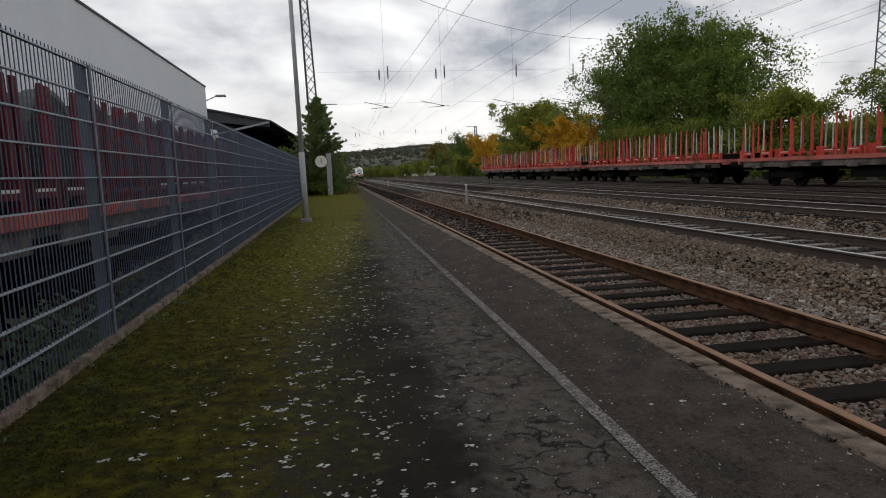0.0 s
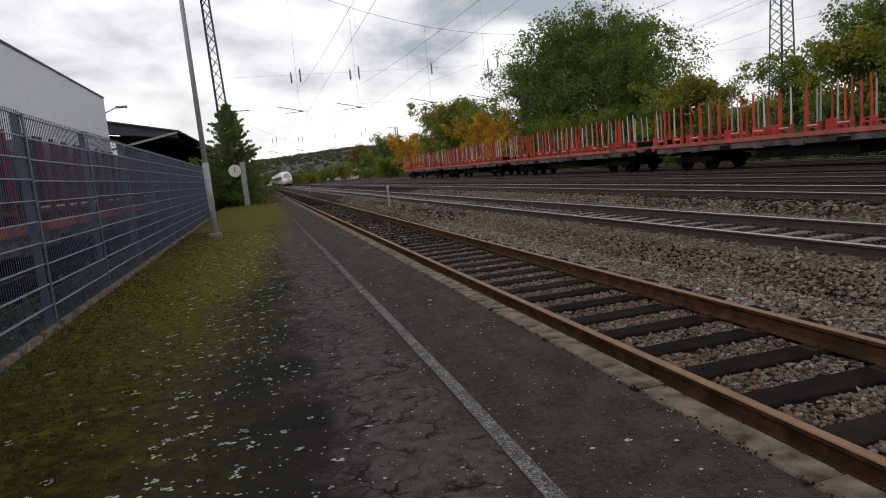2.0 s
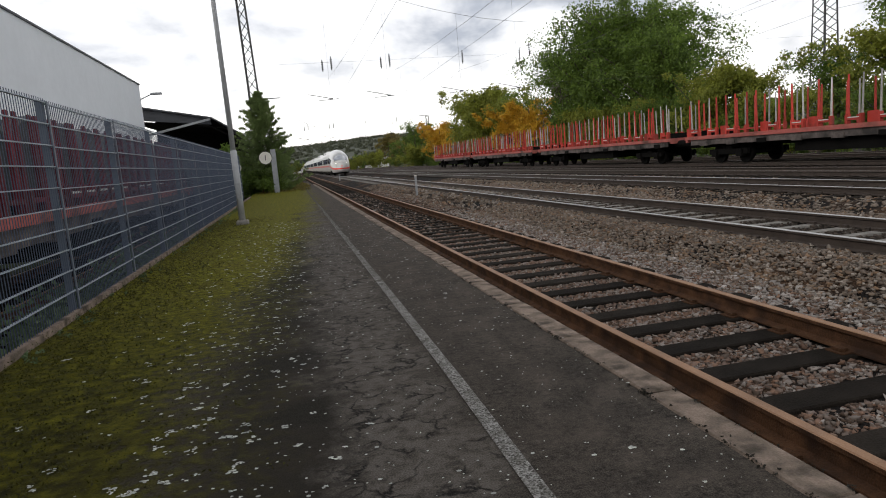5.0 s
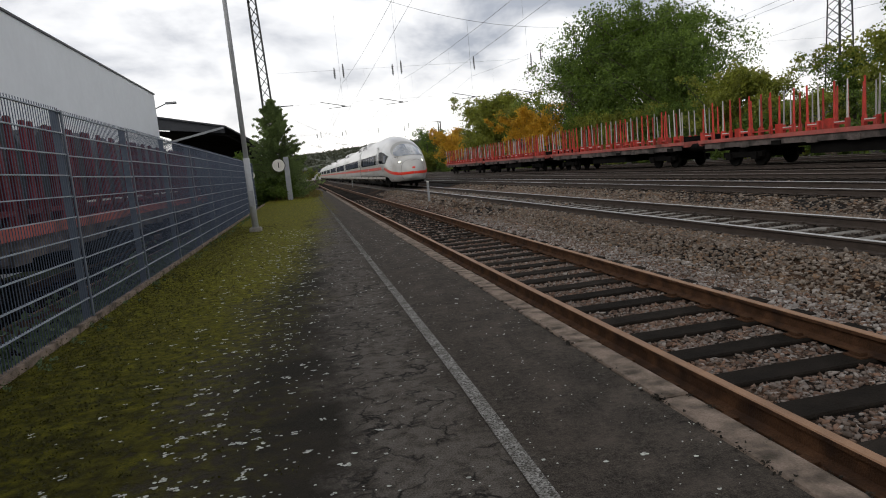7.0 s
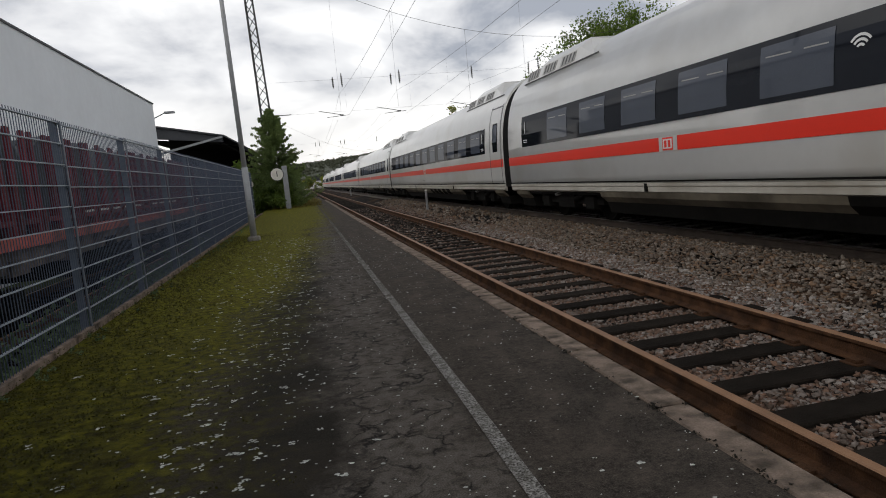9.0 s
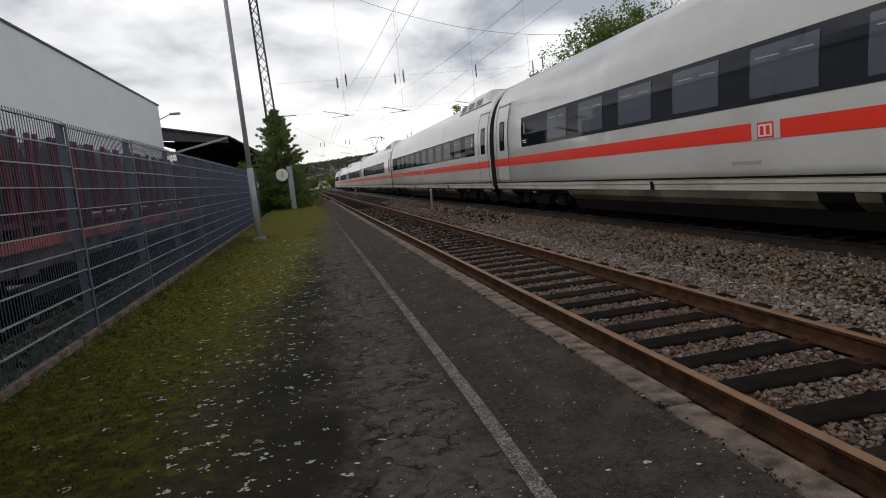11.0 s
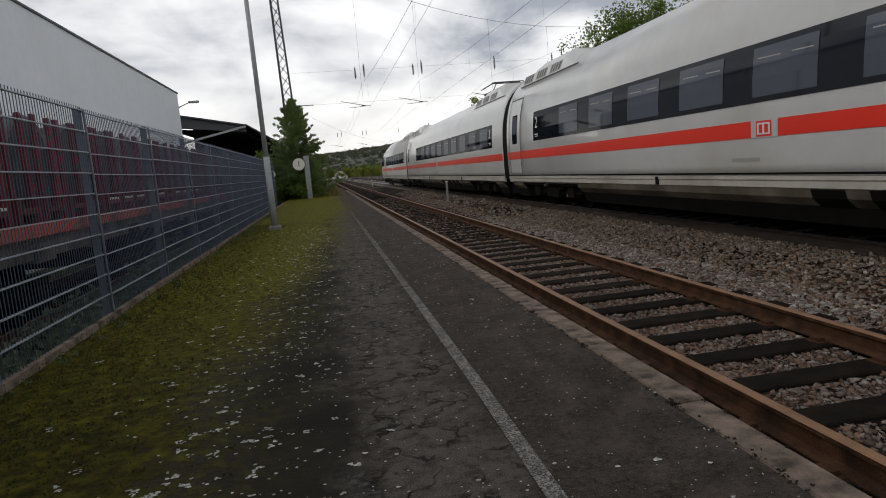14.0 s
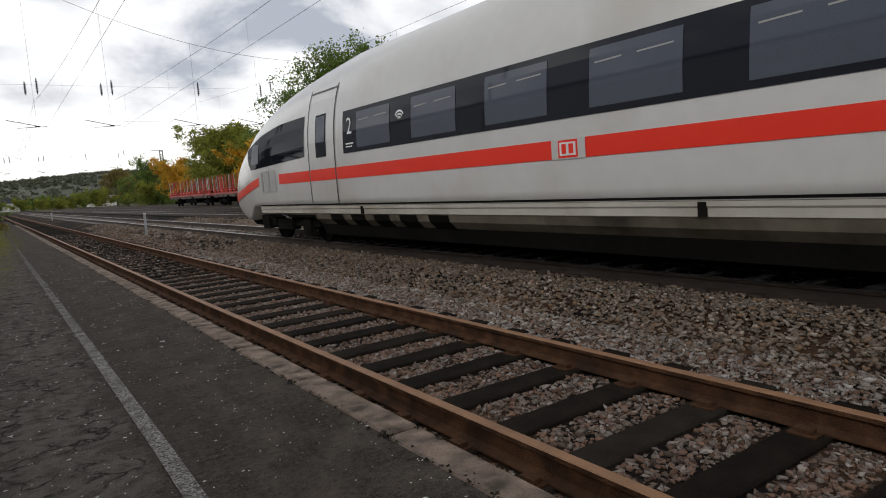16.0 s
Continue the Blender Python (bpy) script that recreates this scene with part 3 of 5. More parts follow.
def build_track(xc, top, y0, y1, pitch, phase, concrete, label, polished, near_y=170):
    tr = thing("railway_track", label, "railway track", (xc, 0, top), "parallel railway tracks", "structure")
    side, head = (M["rail_dark"], M["rail_shine"]) if polished else ((M["rust"], M["rust_top"]) if xc < 10 else (M["rail_dark"], M["dull_top"]))
    for sx in (-1, 1):
        bm = extrude_y(B(), [(sx * 0.7535 + x, z - 0.154) for x, z in RAIL], y0, y1)
        bm.normal_update()
        me = mesh_of("rail", bm, [side, head])
        for p in me.polygons:
            if abs(p.normal.z) > 0.45 and p.center.z > -0.02:
                p.material_index = 1
        part("rail", me, None, tr)
    if concrete:
        bm = extrude_y(B(), [(-0.13, -0.19), (0.13, -0.19), (0.085, 0.0), (-0.085, 0.0)], -1.3, 1.3)
        for v in bm.verts:
            v.co = (v.co.y, v.co.x, v.co.z)
            if abs(v.co.x) < 0.001:
                v.co.z -= 0.02
    else:
        bm = box(B(), -1.3, -0.125, -0.16, 1.3, 0.125, 0.0)
        bevelled(bm, 0.012)
    me = mesh_of("sleeper", bm, M["concrete_sleeper" if concrete else "sleeper"])
    rest = B()
    plate = box(B(), -0.17, -0.08, 0, 0.17, 0.08, 0.014)
    for s in (-0.115, 0.115):
        box(plate, s - 0.03, -0.05, 0.014, s + 0.03, 0.05, 0.04)
    pm = mesh_of("rail_clip", plate, side)
    k0, k1 = math.ceil((y0 - phase) / pitch), math.floor((y1 - phase) / pitch)
    count = 0
    for k in range(k0, k1 + 1):
        y = phase + k * pitch
        if -6 < y and count < (150 if not concrete else 130):
            count += 1
            ob = part("sleeper", me, None, tr)
            ob.location = (random.uniform(-0.015, 0.015), y, -0.154)
            ob.rotation_euler = (0, 0, random.uniform(-0.006, 0.006))
            if y < 34 and (not concrete or xc < 9):
                for sx in (-1, 1):
                    c = part("rail_clip", pm, None, tr)
                    c.location = (sx * 0.7535, y, -0.158)
        elif y < near_y:
            box(rest, -1.3, y - 0.125, -0.30, 1.3, y + 0.125, -0.154)
    if rest.verts:
        ob = part("far_sleepers", rest, M["concrete_sleeper" if concrete else "sleeper"], tr)
        ob["kind"] = "stuff"
    else:
        rest.free()
    return tr


build_track(2.6175, -0.38, -40, 420, 0.62, 3.51, False, "rusty little-used track on dark timber sleepers", False)
build_track(6.58, -0.20, -60, 800, 0.60, 3.3, True, "main line track on pale concrete sleepers", True)
build_track(11.76, -0.20, -60, 800, 0.62, 3.2, False, "bright railed track on dark timber sleepers", True, 60)
build_track(16.0, -0.22, -60, 700, 0.62, 3.0, False, "dull siding track on dark sleepers", False, 40)
build_track(20.4, -0.22, -60, 500, 0.62, 3.0, False, "siding track under the red stake wagons", False, 40)
build_track(25.6, -0.24, -60, 500, 0.62, 3.0, False, "outer siding track beside the trees", False, 40)
build_track(-5.5, -0.50, -40, 120, 0.62, 3.0, False, "loading track behind the fence", False, 40)


def stones(name, count, xr, yr, rad, zf, material, label, seed, skip=None, flat=0.58):
    rng = np.random.default_rng(seed)
    x, y = rng.uniform(*xr, count), rng.uniform(*yr, count)
    if skip is not None:
        keep = ~skip(x, y)
        x, y = x[keep], y[keep]
    n = len(x)
    chip = np.array([(x, y, z) for x in (-1, 1) for y in (-1, 1) for z in (-1, 1)]) * 0.72
    tris = np.array([(0, 1, 3), (0, 3, 2), (4, 6, 7), (4, 7, 5), (0, 4, 5), (0, 5, 1), (2, 3, 7), (2, 7, 6), (0, 2, 6), (0, 6, 4), (1, 5, 7), (1, 7, 3)])
    V = chip[None] * rng.uniform(0.45, 1.3, (n, 8, 1)) + rng.normal(0, 0.16, (n, 8, 3))
    V *= (rad * rng.uniform(0.6, 1.4, (n, 1, 1))) * rng.uniform(0.55, 1.35, (n, 1, 3))
    V[:, :, 2] *= flat
    a, c = rng.uniform(0, 6.28, n), rng.normal(0, 0.45, n)
    ca, sa, cc, sc = np.cos(a), np.sin(a), np.cos(c), np.sin(c)
    X, Y, Z = V[..., 0], V[..., 1], V[..., 2]
    Y, Z = Y * cc[:, None] - Z * sc[:, None], Y * sc[:, None] + Z * cc[:, None]
    X, Y = X * ca[:, None] - Y * sa[:, None], X * sa[:, None] + Y * ca[:, None]
    V = np.stack([X + x[:, None], Y + y[:, None], Z + (zf(x, y) + rng.uniform(-0.3, 0.5, n) * rad)[:, None]], -1)
    F = (tris[None] + 8 * np.arange(n)[:, None, None]).reshape(-1, 3)
    tagged(new(name, raw_mesh(name, V.reshape(-1, 3), F, material)), label, "stones", kind="stuff")


BX = [1.045, 4.0, 4.75, 5.1, 5.72, 5.80, 7.36, 7.44, 8.1, 8.9, 9.7, 10.3, 13.2, 13.8, 14.4, 17.6]
BZ = [-0.565, -0.565, -0.43, -0.352, -0.345, -0.372, -0.372, -0.345, -0.352, -0.52, -0.50, -0.395, -0.395, -0.50, -0.40, -0.40]


def bed(x, y):
    return np.interp(x, BX, BZ)


def on_wood(x, y):
    return (np.abs((y - 3.51 + 0.31) % 0.62 - 0.31) < 0.15) & (x > 1.28) & (x < 3.96) | (np.abs(np.abs(x - 2.6175) - 0.7535) < 0.07)


def on_concrete(x, y):
    return (np.abs((y - 3.3 + 0.30) % 0.60 - 0.30) < 0.14) & (x > 5.62) & (x < 7.54) | (np.abs(np.abs(x - 6.58) - 0.7535) < 0.07)


def beside_concrete(x, y):
    return on_concrete(x, y) | (x > 5.86) & (x < 7.30)


stones("ballast_stones", 64000, (1.05, 4.3), (0.2, 14), 0.020, bed, M["ballast"], "rust-tinted crushed ballast between the timber sleepers", 1, on_wood)
stones("ballast_stones", 7000, (1.05, 4.3), (-6, 0.2), 0.036, bed, M["ballast"], "rust-tinted crushed ballast beside the platform", 7, on_wood)
stones("ballast_stones", 12000, (1.05, 4.6), (14, 40), 0.034, bed, M["ballast"], "rust-tinted crushed ballast along the siding", 2, on_wood)
stones("pale_ballast_stones", 9000, (3.46, 4.40), (-4, 20), 0.025, bed, M["ballast_pale"], "fresh pale ballast heaped beside the rail", 3)
stones("ballast_stones", 56000, (4.2, 9.4), (1.0, 18), 0.025, bed, M["ballast_grey"], "grey ballast beside the concrete sleepers", 4, beside_concrete)
stones("crib_stones", 16000, (5.86, 7.30), (-4, 24), 0.026, bed, M["ballast_dark"], "dark ballast between the concrete sleepers", 9, on_concrete)
stones("ballast_stones", 7000, (4.2, 9.4), (-6, 1.0), 0.042, bed, M["ballast_grey"], "grey ballast along the main line", 8, on_concrete)
stones("ballast_stones", 16000, (4.2, 14.5), (18, 46), 0.046, bed, M["ballast_grey"], "grey ballast between the far tracks", 5, on_concrete)
stones("ballast_stones", 11000, (8.4, 11.2), (5, 34), 0.036, bed, M["ballast_grey"], "grey ballast strip between two tracks", 6)


# ---- fence ----
def build_fence():
    post = B()
    box(post, -0.03, -0.03, -0.1, 0.03, 0.03, 1.925)
    bevelled(post, 0.004)
    box(post, -0.032, -0.032, 1.925, 0.032, 0.032, 1.931)
    post_me = mesh_of("post", post, M["fence"])
    strip = box(B(), 0.0, -0.018, 0.04, 0.008, 0.018, 1.92)
    strip_me = mesh_of("clamp_strip", strip, M["fence"])
    wires = B()
    for k in range(45):
        y = 0.01 + k * 0.05
        if y < 2.2:
            box(wires, -0.0028, y - 0.002, 0.03, 0.0028, y + 0.002, 1.938)
    wires_me = mesh_of("upright_wire_mesh", wires, M["fence_wire"])
    double = B()
    for sx in (-1, 1):
        bar(double, (sx * 0.008, 0, 0), (sx * 0.008, 2.2, 0), 0.009, 0.009)
    bar_me = mesh_of("cross_wire", double, M["fence_bar"])
    fence = thing("mesh_fence", "grey double-wire mesh fence on steel posts", "fence", (-2.61, 0, 0))
    for k in range(-4, 12):
        y = 4.45 + k * 2.2
        ob = part("post", post_me, None, fence)
        ob.location = (-0.045, y, 0)
        ob = part("clamp_strip", strip_me, None, fence, "grey clamp strip")
        ob.location = (0.012, y, 0)
        if k < 11:
            panel = part("wire_panel", box(B(), -0.004, 0.0, 1.898, 0.004, 2.2, 1.904), M["fence_wire"], fence)
            panel.location = (0, y, random.uniform(-0.006, 0.006))
            part("upright_wire_mesh", wires_me, None, panel)["kind"] = "stuff"
            for n in range(11):
                part("cross_wire", bar_me, None, panel).location = (0, 0, 0.038 + n * 0.1867)


build_fence()


def lamp_post():
    t = thing("lamp_post", "slim grey steel lamp post on a concrete foot", "lamp post", (-1.79, 15.9, 0))
    bm = B()
    tube(bm, (0, 0, 0.05), (-0.01, 0, 1.7), 0.075, 0.072, 12)
    tube(bm, (-0.01, 0, 1.7), (-0.06, 0, 8.2), 0.058, 0.040, 12)
    part("pole", bm, M["pole"], t, smooth=True)
    part("foot", bevelled(box(B(), -0.14, -0.14, -0.05, 0.14, 0.14, 0.10), 0.025), M["concrete_sleeper"], t, "concrete foot")
    part("access_door", box(B(), -0.05, -0.086, 0.6, 0.05, -0.072, 0.95), M["galv"], t)
    bm = B()
    tube(bm, (-0.06, 0, 8.2), (0.4, 0, 8.5), 0.03, 0.03, 8)
    part("arm", bm, M["galv"], t)
    part("lamp_head", bevelled(box(B(), 0.4, -0.1, 8.45, 1.0, 0.1, 8.56), 0.03), M["galv"], t)


lamp_post()


def number_sign():
    t = thing("track_sign", "round pale sign with a black 1 beside a grey post", "sign", (-1.40, 37.0, 0))
    part("post", bevelled(box(B(), -0.14, -0.05, -0.2, 0.14, 0.05, 2.35), 0.01), M["galv"], t)
    bm = tube(B(), (-0.42, -0.07, 1.92), (-0.42, -0.04, 1.92), 0.36, 0.36, 28)
    disc = part("disc", bm, M["sign"], t, "round cream disc")
    bm = B()
    for k in range(28):
        a, c = 2 * math.pi * k / 28, 2 * math.pi * (k + 1) / 28
        q = [(-0.42 + r * math.cos(w), -0.074, 1.92 + r * math.sin(w)) for r, w in ((0.33, a), (0.36, a), (0.36, c), (0.33, c))]
        bm.faces.new([bm.verts.new(p) for p in q])
    part("rim", bm, M["signblack"], disc)
    ob = part("numeral", text_mesh("1", 0.42, M["signblack"]), None, disc)
    ob.matrix_basis = pose(-0.42, -0.076, 1.92, 90, 0, 0)
    part("bracket", bar(B(), (-0.42, -0.02, 1.92), (0, -0.02, 1.92), 0.05, 0.05), M["galv"], t)
    s = thing("small_sign", "small pale round sign on a thin post", "sign", (-3.25, 36.0, 0))
    part("post", tube(B(), (0, 0, -0.2), (0, 0, 1.5), 0.025, 0.025, 8), M["galv"], s)
    part("disc", tube(B(), (0, -0.05, 1.5), (0, -0.03, 1.5), 0.2, 0.2, 20), M["sign"], s)


number_sign()


def track_marker(x, y, h):
    t = thing("track_marker", "short grey marker post with a pale cap in the ballast", "marker post", (x, y, -0.52))
    part("post", bevelled(box(B(), -0.045, -0.045, -0.1, 0.045, 0.045, h), 0.012), M["galv"], t)
    part("cap", bevelled(box(B(), -0.05, -0.05, h, 0.05, 0.05, h + 0.05), 0.012), M["sign"], t)


track_marker(4.75, 28.6, 0.95)
track_marker(4.75, 75, 0.75)


# ---- hall, canopy ----
def build_hall():
    t = thing("warehouse", "large white sheet-clad warehouse with dark roof trim", "warehouse", (-9.0, 0, -0.9))
    wall = B()
    box(wall, -0.25, -20, 0, 0, 44, 8.0)
    part("side_wall", wall, M["hall"], t)
    part("end_wall", box(B(), -22, 43.75, 0, -0.25, 44, 8.0), M["hall"], t)
    part("back_wall", box(B(), -22.25, -20, 0, -22, 44, 8.0), M["hall"], t)
    part("front_wall", box(B(), -22, -20, 0, -0.25, -19.75, 8.0), M["hall"], t)
    part("roof", box(B(), -22.3, -20.1, 8.0, 0.05, 44.1, 8.03), M["dark_roof"], t)
    part("roof_trim", box(B(), 0.003, -20, 7.95, 0.05, 44.05, 7.997), M["dark_roof"], t, "dark edge trim")
    lamp = thing("wall_lamp", "small grey lamp on a bracket at the warehouse corner", "lamp", (-9.0, 44.0, 6.2))
    part("bracket", tube(B(), (0, -0.02, 0), (0.65, -0.02, 0.28), 0.035, 0.03, 8), M["galv"], lamp)
    part("lamp_head", bevelled(box(B(), 0.6, -0.12, 0.22, 1.25, 0.1, 0.36), 0.03), M["galv"], lamp)


build_hall()


def build_canopy():
    t = thing("loading_canopy", "open loading canopy with a dark sloping sheet roof", "canopy", (0, 0, 0))
    part("roof", extrude_y(B(), [(-10.5, 6.22), (-5.3, 5.09), (-5.3, 4.99), (-10.5, 6.12)], 46.6, 66), M["dark_roof"], t)
    part("roof", extrude_y(B(), [(-5.3, 5.09), (-3.7, 4.02), (-3.7, 3.92), (-5.3, 4.99)], 46.6, 66), M["dark_roof"], t)
    part("fascia", extrude_y(B(), [(-10.5, 6.1), (-5.4, 4.99), (-5.4, 4.62), (-10.5, 5.25)], 46.8, 47.0), M["dark_roof"], t)
    part("strut", bar(B(), (-9.5, 46.7, 4.15), (-5.4, 46.7, 4.98), 0.10, 0.14), M["galv"], t, "pale sloping strut")
    part("edge_beam", box(B(), -4.0, 46.8, 3.45, -3.85, 66, 3.75), M["black"], t)
    # added black walls and soffit stand for the shade beneath the roof
    part("back_wall", extrude_y(B(), [(-10.5, -0.9), (-10.5, 6.0), (-5.3, 4.9), (-3.9, 3.95), (-3.9, -0.9)], 56, 56.2), M["black"], t)
    part("side_wall", box(B(), -4.05, 50, -0.9, -3.95, 60, 3.4), M["black"], t)
    part("shade_soffit", extrude_y(B(), [(-10.4, 5.2), (-5.4, 4.55), (-4.0, 3.7), (-4.0, 3.6), (-5.4, 4.45), (-10.4, 5.1)], 47.1, 59.9), M["black"], t)
    for x in (-10.2, -4.1):
        for y in (47.2, 65.5):
            part("column", box(B(), x - 0.1, y - 0.1, -0.9, x + 0.1, y + 0.1, 5.1 if x < -5 else 3.6), M["black"], t)


build_canopy()


# ---- high-speed train ----
PZ = [0.85, 1.0, 1.2, 1.5, 1.8, 2.1, 2.4, 2.65, 2.9, 3.1, 3.3, 3.46, 3.6, 3.71, 3.80, 3.86, 3.89]
PX = [1.455, 1.47, 1.475, 1.475, 1.472, 1.462, 1.435, 1.395, 1.335, 1.265, 1.160, 1.04, 0.89, 0.72, 0.51, 0.26, 0.0]
KS = [1.9, 1.97, 2.08, 2.25, 2.5, 2.85, 3.3, 3.9, 4.6, 5.4, 6.3, 7.4, 8.6, 10.5]
KW = [0.004, 0.26, 0.43, 0.58, 0.74, 0.92, 1.09, 1.23, 1.335, 1.405, 1.45, 1.471, 1.475, 1.475]
KR = [1.15, 1.38, 1.56, 1.77, 1.98, 2.16, 2.33, 2.57, 2.84, 3.10, 3.36, 3.58, 3.73, 3.89]
KB = [0.92, 0.80, 0.70, 0.61, 0.54, 0.50, 0.48, 0.47, 0.47, 0.80, 0.85, 0.85, 0.85, 0.85]


def smooth_curve(xs, ys, at):
    """A smooth monotone curve through the given points."""
    xs, ys = np.array(xs), np.array(ys)
    d = np.diff(ys) / np.diff(xs)
    m = np.r_[d[0], [0 if a * b <= 0 else 2 * a * b / (a + b) for a, b in zip(d, d[1:])], d[-1]]
    k = np.clip(np.searchsorted(xs, at) - 1, 0, len(d) - 1)
    h = xs[k + 1] - xs[k]
    t = (at - xs[k]) / h
    return ((1 + 2 * t) * (1 - t) ** 2 * ys[k] + t * (1 - t) ** 2 * h * m[k] + t * t * (3 - 2 * t) * ys[k + 1] + t * t * (t - 1) * h * m[k + 1])


NS = list(1.9 + 8.6 * np.linspace(0, 1, 54) ** 1.9)
NW, NR, NB = (list(smooth_curve(KS, a, np.array(NS))) for a in (KW, KR, KB))


def half_width(z):
    return float(np.interp(z, PZ, PX))


def shell(s, u):
    """A point on the flank of an end car: s metres behind the tip, u from the sill (0) over the flank to the roof (1)."""
    n = len(PZ) - 1
    z = float(np.interp(u * n, range(n + 1), PZ))
    x = float(np.interp(u * n, range(n + 1), PX))
    w, top, low = (float(np.interp(s, NS, a)) for a in (NW, NR, NB))
    t = (z - 0.85) / 3.04
    round_low = 1.0 - 0.36 * max(0.0, 1 - (s - 1.9) / 3.9) * (1 - min(1.0, t * 3.2)) ** 2
    return Vector((x * w / 1.475 * round_low, s, low + t * (top - low)))


def u_at(s, z):
    lo, hi = 0.0, 1.0
    for _ in range(24):
        mid = (lo + hi) / 2
        lo, hi = (mid, hi) if shell(s, mid).z < z else (lo, mid)
    return lo


def flank_strip(y0, y1, z0, z1, off, side, step=None, thick=True):
    """A strip that follows the flank, set off from it."""
    bm = B()
    zs = [z0] + [z for z in PZ if z0 < z < z1] + [z1]
    ys = [y0, y1] if not step else list(np.linspace(y0, y1, max(2, int((y1 - y0) / step) + 1)))
    grid = [[bm.verts.new((side * (half_width(z) + off), y, z)) for z in zs] for y in ys]
    for i in range(len(ys) - 1):
        for j in range(len(zs) - 1):
            q = (grid[i][j], grid[i + 1][j], grid[i + 1][j + 1], grid[i][j + 1])
            bm.faces.new(q if side > 0 else q[::-1])
    return bm


def nose_patch(points, side, off, mirror=False):
    """A patch on the nose: rows of (s, u), lifted along the surface normal."""
    bm = B()
    grid = []
    for row in points:
        line = []
        for s, u in row:
            sg = side
            if u > 1:
                u, sg = 2 - u, -side
            p = shell(s, u)
            ds, du = shell(s + 0.02, u) - p, shell(s, min(1, u + 0.01)) - shell(s, max(0, u - 0.01))
            nrm = ds.cross(du)
            nrm.normalize()
            if nrm.x < 0 or (abs(nrm.x) < 1e-4 and nrm.z < 0):
                nrm = -nrm
            p = p + nrm * off
            line.append(bm.verts.new((sg * p.x, p.y, p.z)))
        grid.append(line)
    for i in range(len(grid) - 1):
        for j in range(len(grid[0]) - 1):
            bm.faces.new((grid[i][j], grid[i + 1][j], grid[i + 1][j + 1], grid[i][j + 1]))
    bmesh.ops.recalc_face_normals(bm, faces=bm.faces[:])
    return bm


def loft(rings):
    bm = B()
    grid = [[bm.verts.new(p) for p in r] for r in rings]
    for a, c in zip(grid, grid[1:]):
        for j in range(len(a) - 1):
            bm.faces.new((a[j], a[j + 1], c[j + 1], c[j]))
        bm.faces.new((a[-1], a[0], c[0], c[-1]))
    bm.faces.new(grid[0])
    bm.faces.new(grid[-1][::-1])
    bmesh.ops.remove_doubles(bm, verts=bm.verts[:], dist=0.0005)
    bmesh.ops.recalc_face_normals(bm, faces=bm.faces[:])
    return bm


def ring(y, grow=0.0):
    """The full section of a plain car body."""
    right = [(x + (grow if x > 0 else 0), y, z + (grow if z > 3 else 0)) for x, z in zip(PX, PZ)]
    return [(-x, yy, z) for x, yy, z in right[:-1]] + right[::-1]


def bogie(car, y):
    bg = part("bogie", B(), M["tunder"], car, "dark two-axle bogie")
    bm = B()
    for sx in (-1, 1):
        box(bm, sx * 1.12 - 0.08, y - 1.75, 0.38, sx * 1.12 + 0.08, y + 1.75, 0.62)
        box(bm, sx * 1.18 - 0.10, y - 0.45, 0.30, sx * 1.18 + 0.10, y + 0.45, 0.85)
        for dy in (-1.25, 1.25):
            box(bm, sx * 1.16 - 0.12, y + dy - 0.2, 0.30, sx * 1.16 + 0.12, y + dy + 0.2, 0.58)
        tube(bm, (sx * 1.25, y - 1.2, 0.66), (sx * 1.25, y - 0.5, 0.50), 0.06, 0.06, 8)
    box(bm, -1.1, y - 0.3, 0.4, 1.1, y + 0.3, 0.75)
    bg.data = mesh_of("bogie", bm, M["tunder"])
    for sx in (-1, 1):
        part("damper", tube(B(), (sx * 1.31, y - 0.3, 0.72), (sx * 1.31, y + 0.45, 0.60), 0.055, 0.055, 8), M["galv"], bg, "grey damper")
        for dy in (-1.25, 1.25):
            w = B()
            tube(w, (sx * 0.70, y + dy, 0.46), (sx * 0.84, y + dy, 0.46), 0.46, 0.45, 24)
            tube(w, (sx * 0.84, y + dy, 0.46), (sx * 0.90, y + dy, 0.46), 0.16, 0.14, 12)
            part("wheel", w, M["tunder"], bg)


def lettering(car, body, size, y, z, side, material, off=0.012):
    ob = part("lettering", text_mesh(body, size, material), None, car)
    x = side * (half_width(z) + off)
    ob.matrix_basis = Matrix.Translation((x, y, z)) @ pose(0, 0, 0, 90, 0, 90 * side) @ pose(0, 0, 0, -4, 0, 0)
    return ob


def door(car, y0, y1, side):
    """A passenger door with its seams, window and step light."""
    d = part("door", flank_strip(y0, y1, 0.95, 3.05, 0.006, side), M["tw"], car)
    for y in (y0, y1):
        part("seam", flank_strip(y - 0.02, y + 0.02, 0.9, 3.15, 0.010, side), M["seam"], d)
    part("seam", flank_strip(y0, y1, 3.05, 3.09, 0.010, side), M["seam"], d)
    part("red_stripe", flank_strip(y0 + 0.02, y1 - 0.02, 1.35, 1.57, 0.011, side), M["tred"], d)
    m = (y0 + y1) / 2
    part("window", flank_strip(m - 0.24, m + 0.24, 1.80, 2.62, 0.012, side), M["tblack"], d)
    part("pane", flank_strip(m - 0.20, m + 0.20, 2.08, 2.58, 0.016, side), M["tglass"], d)


PANES = {}


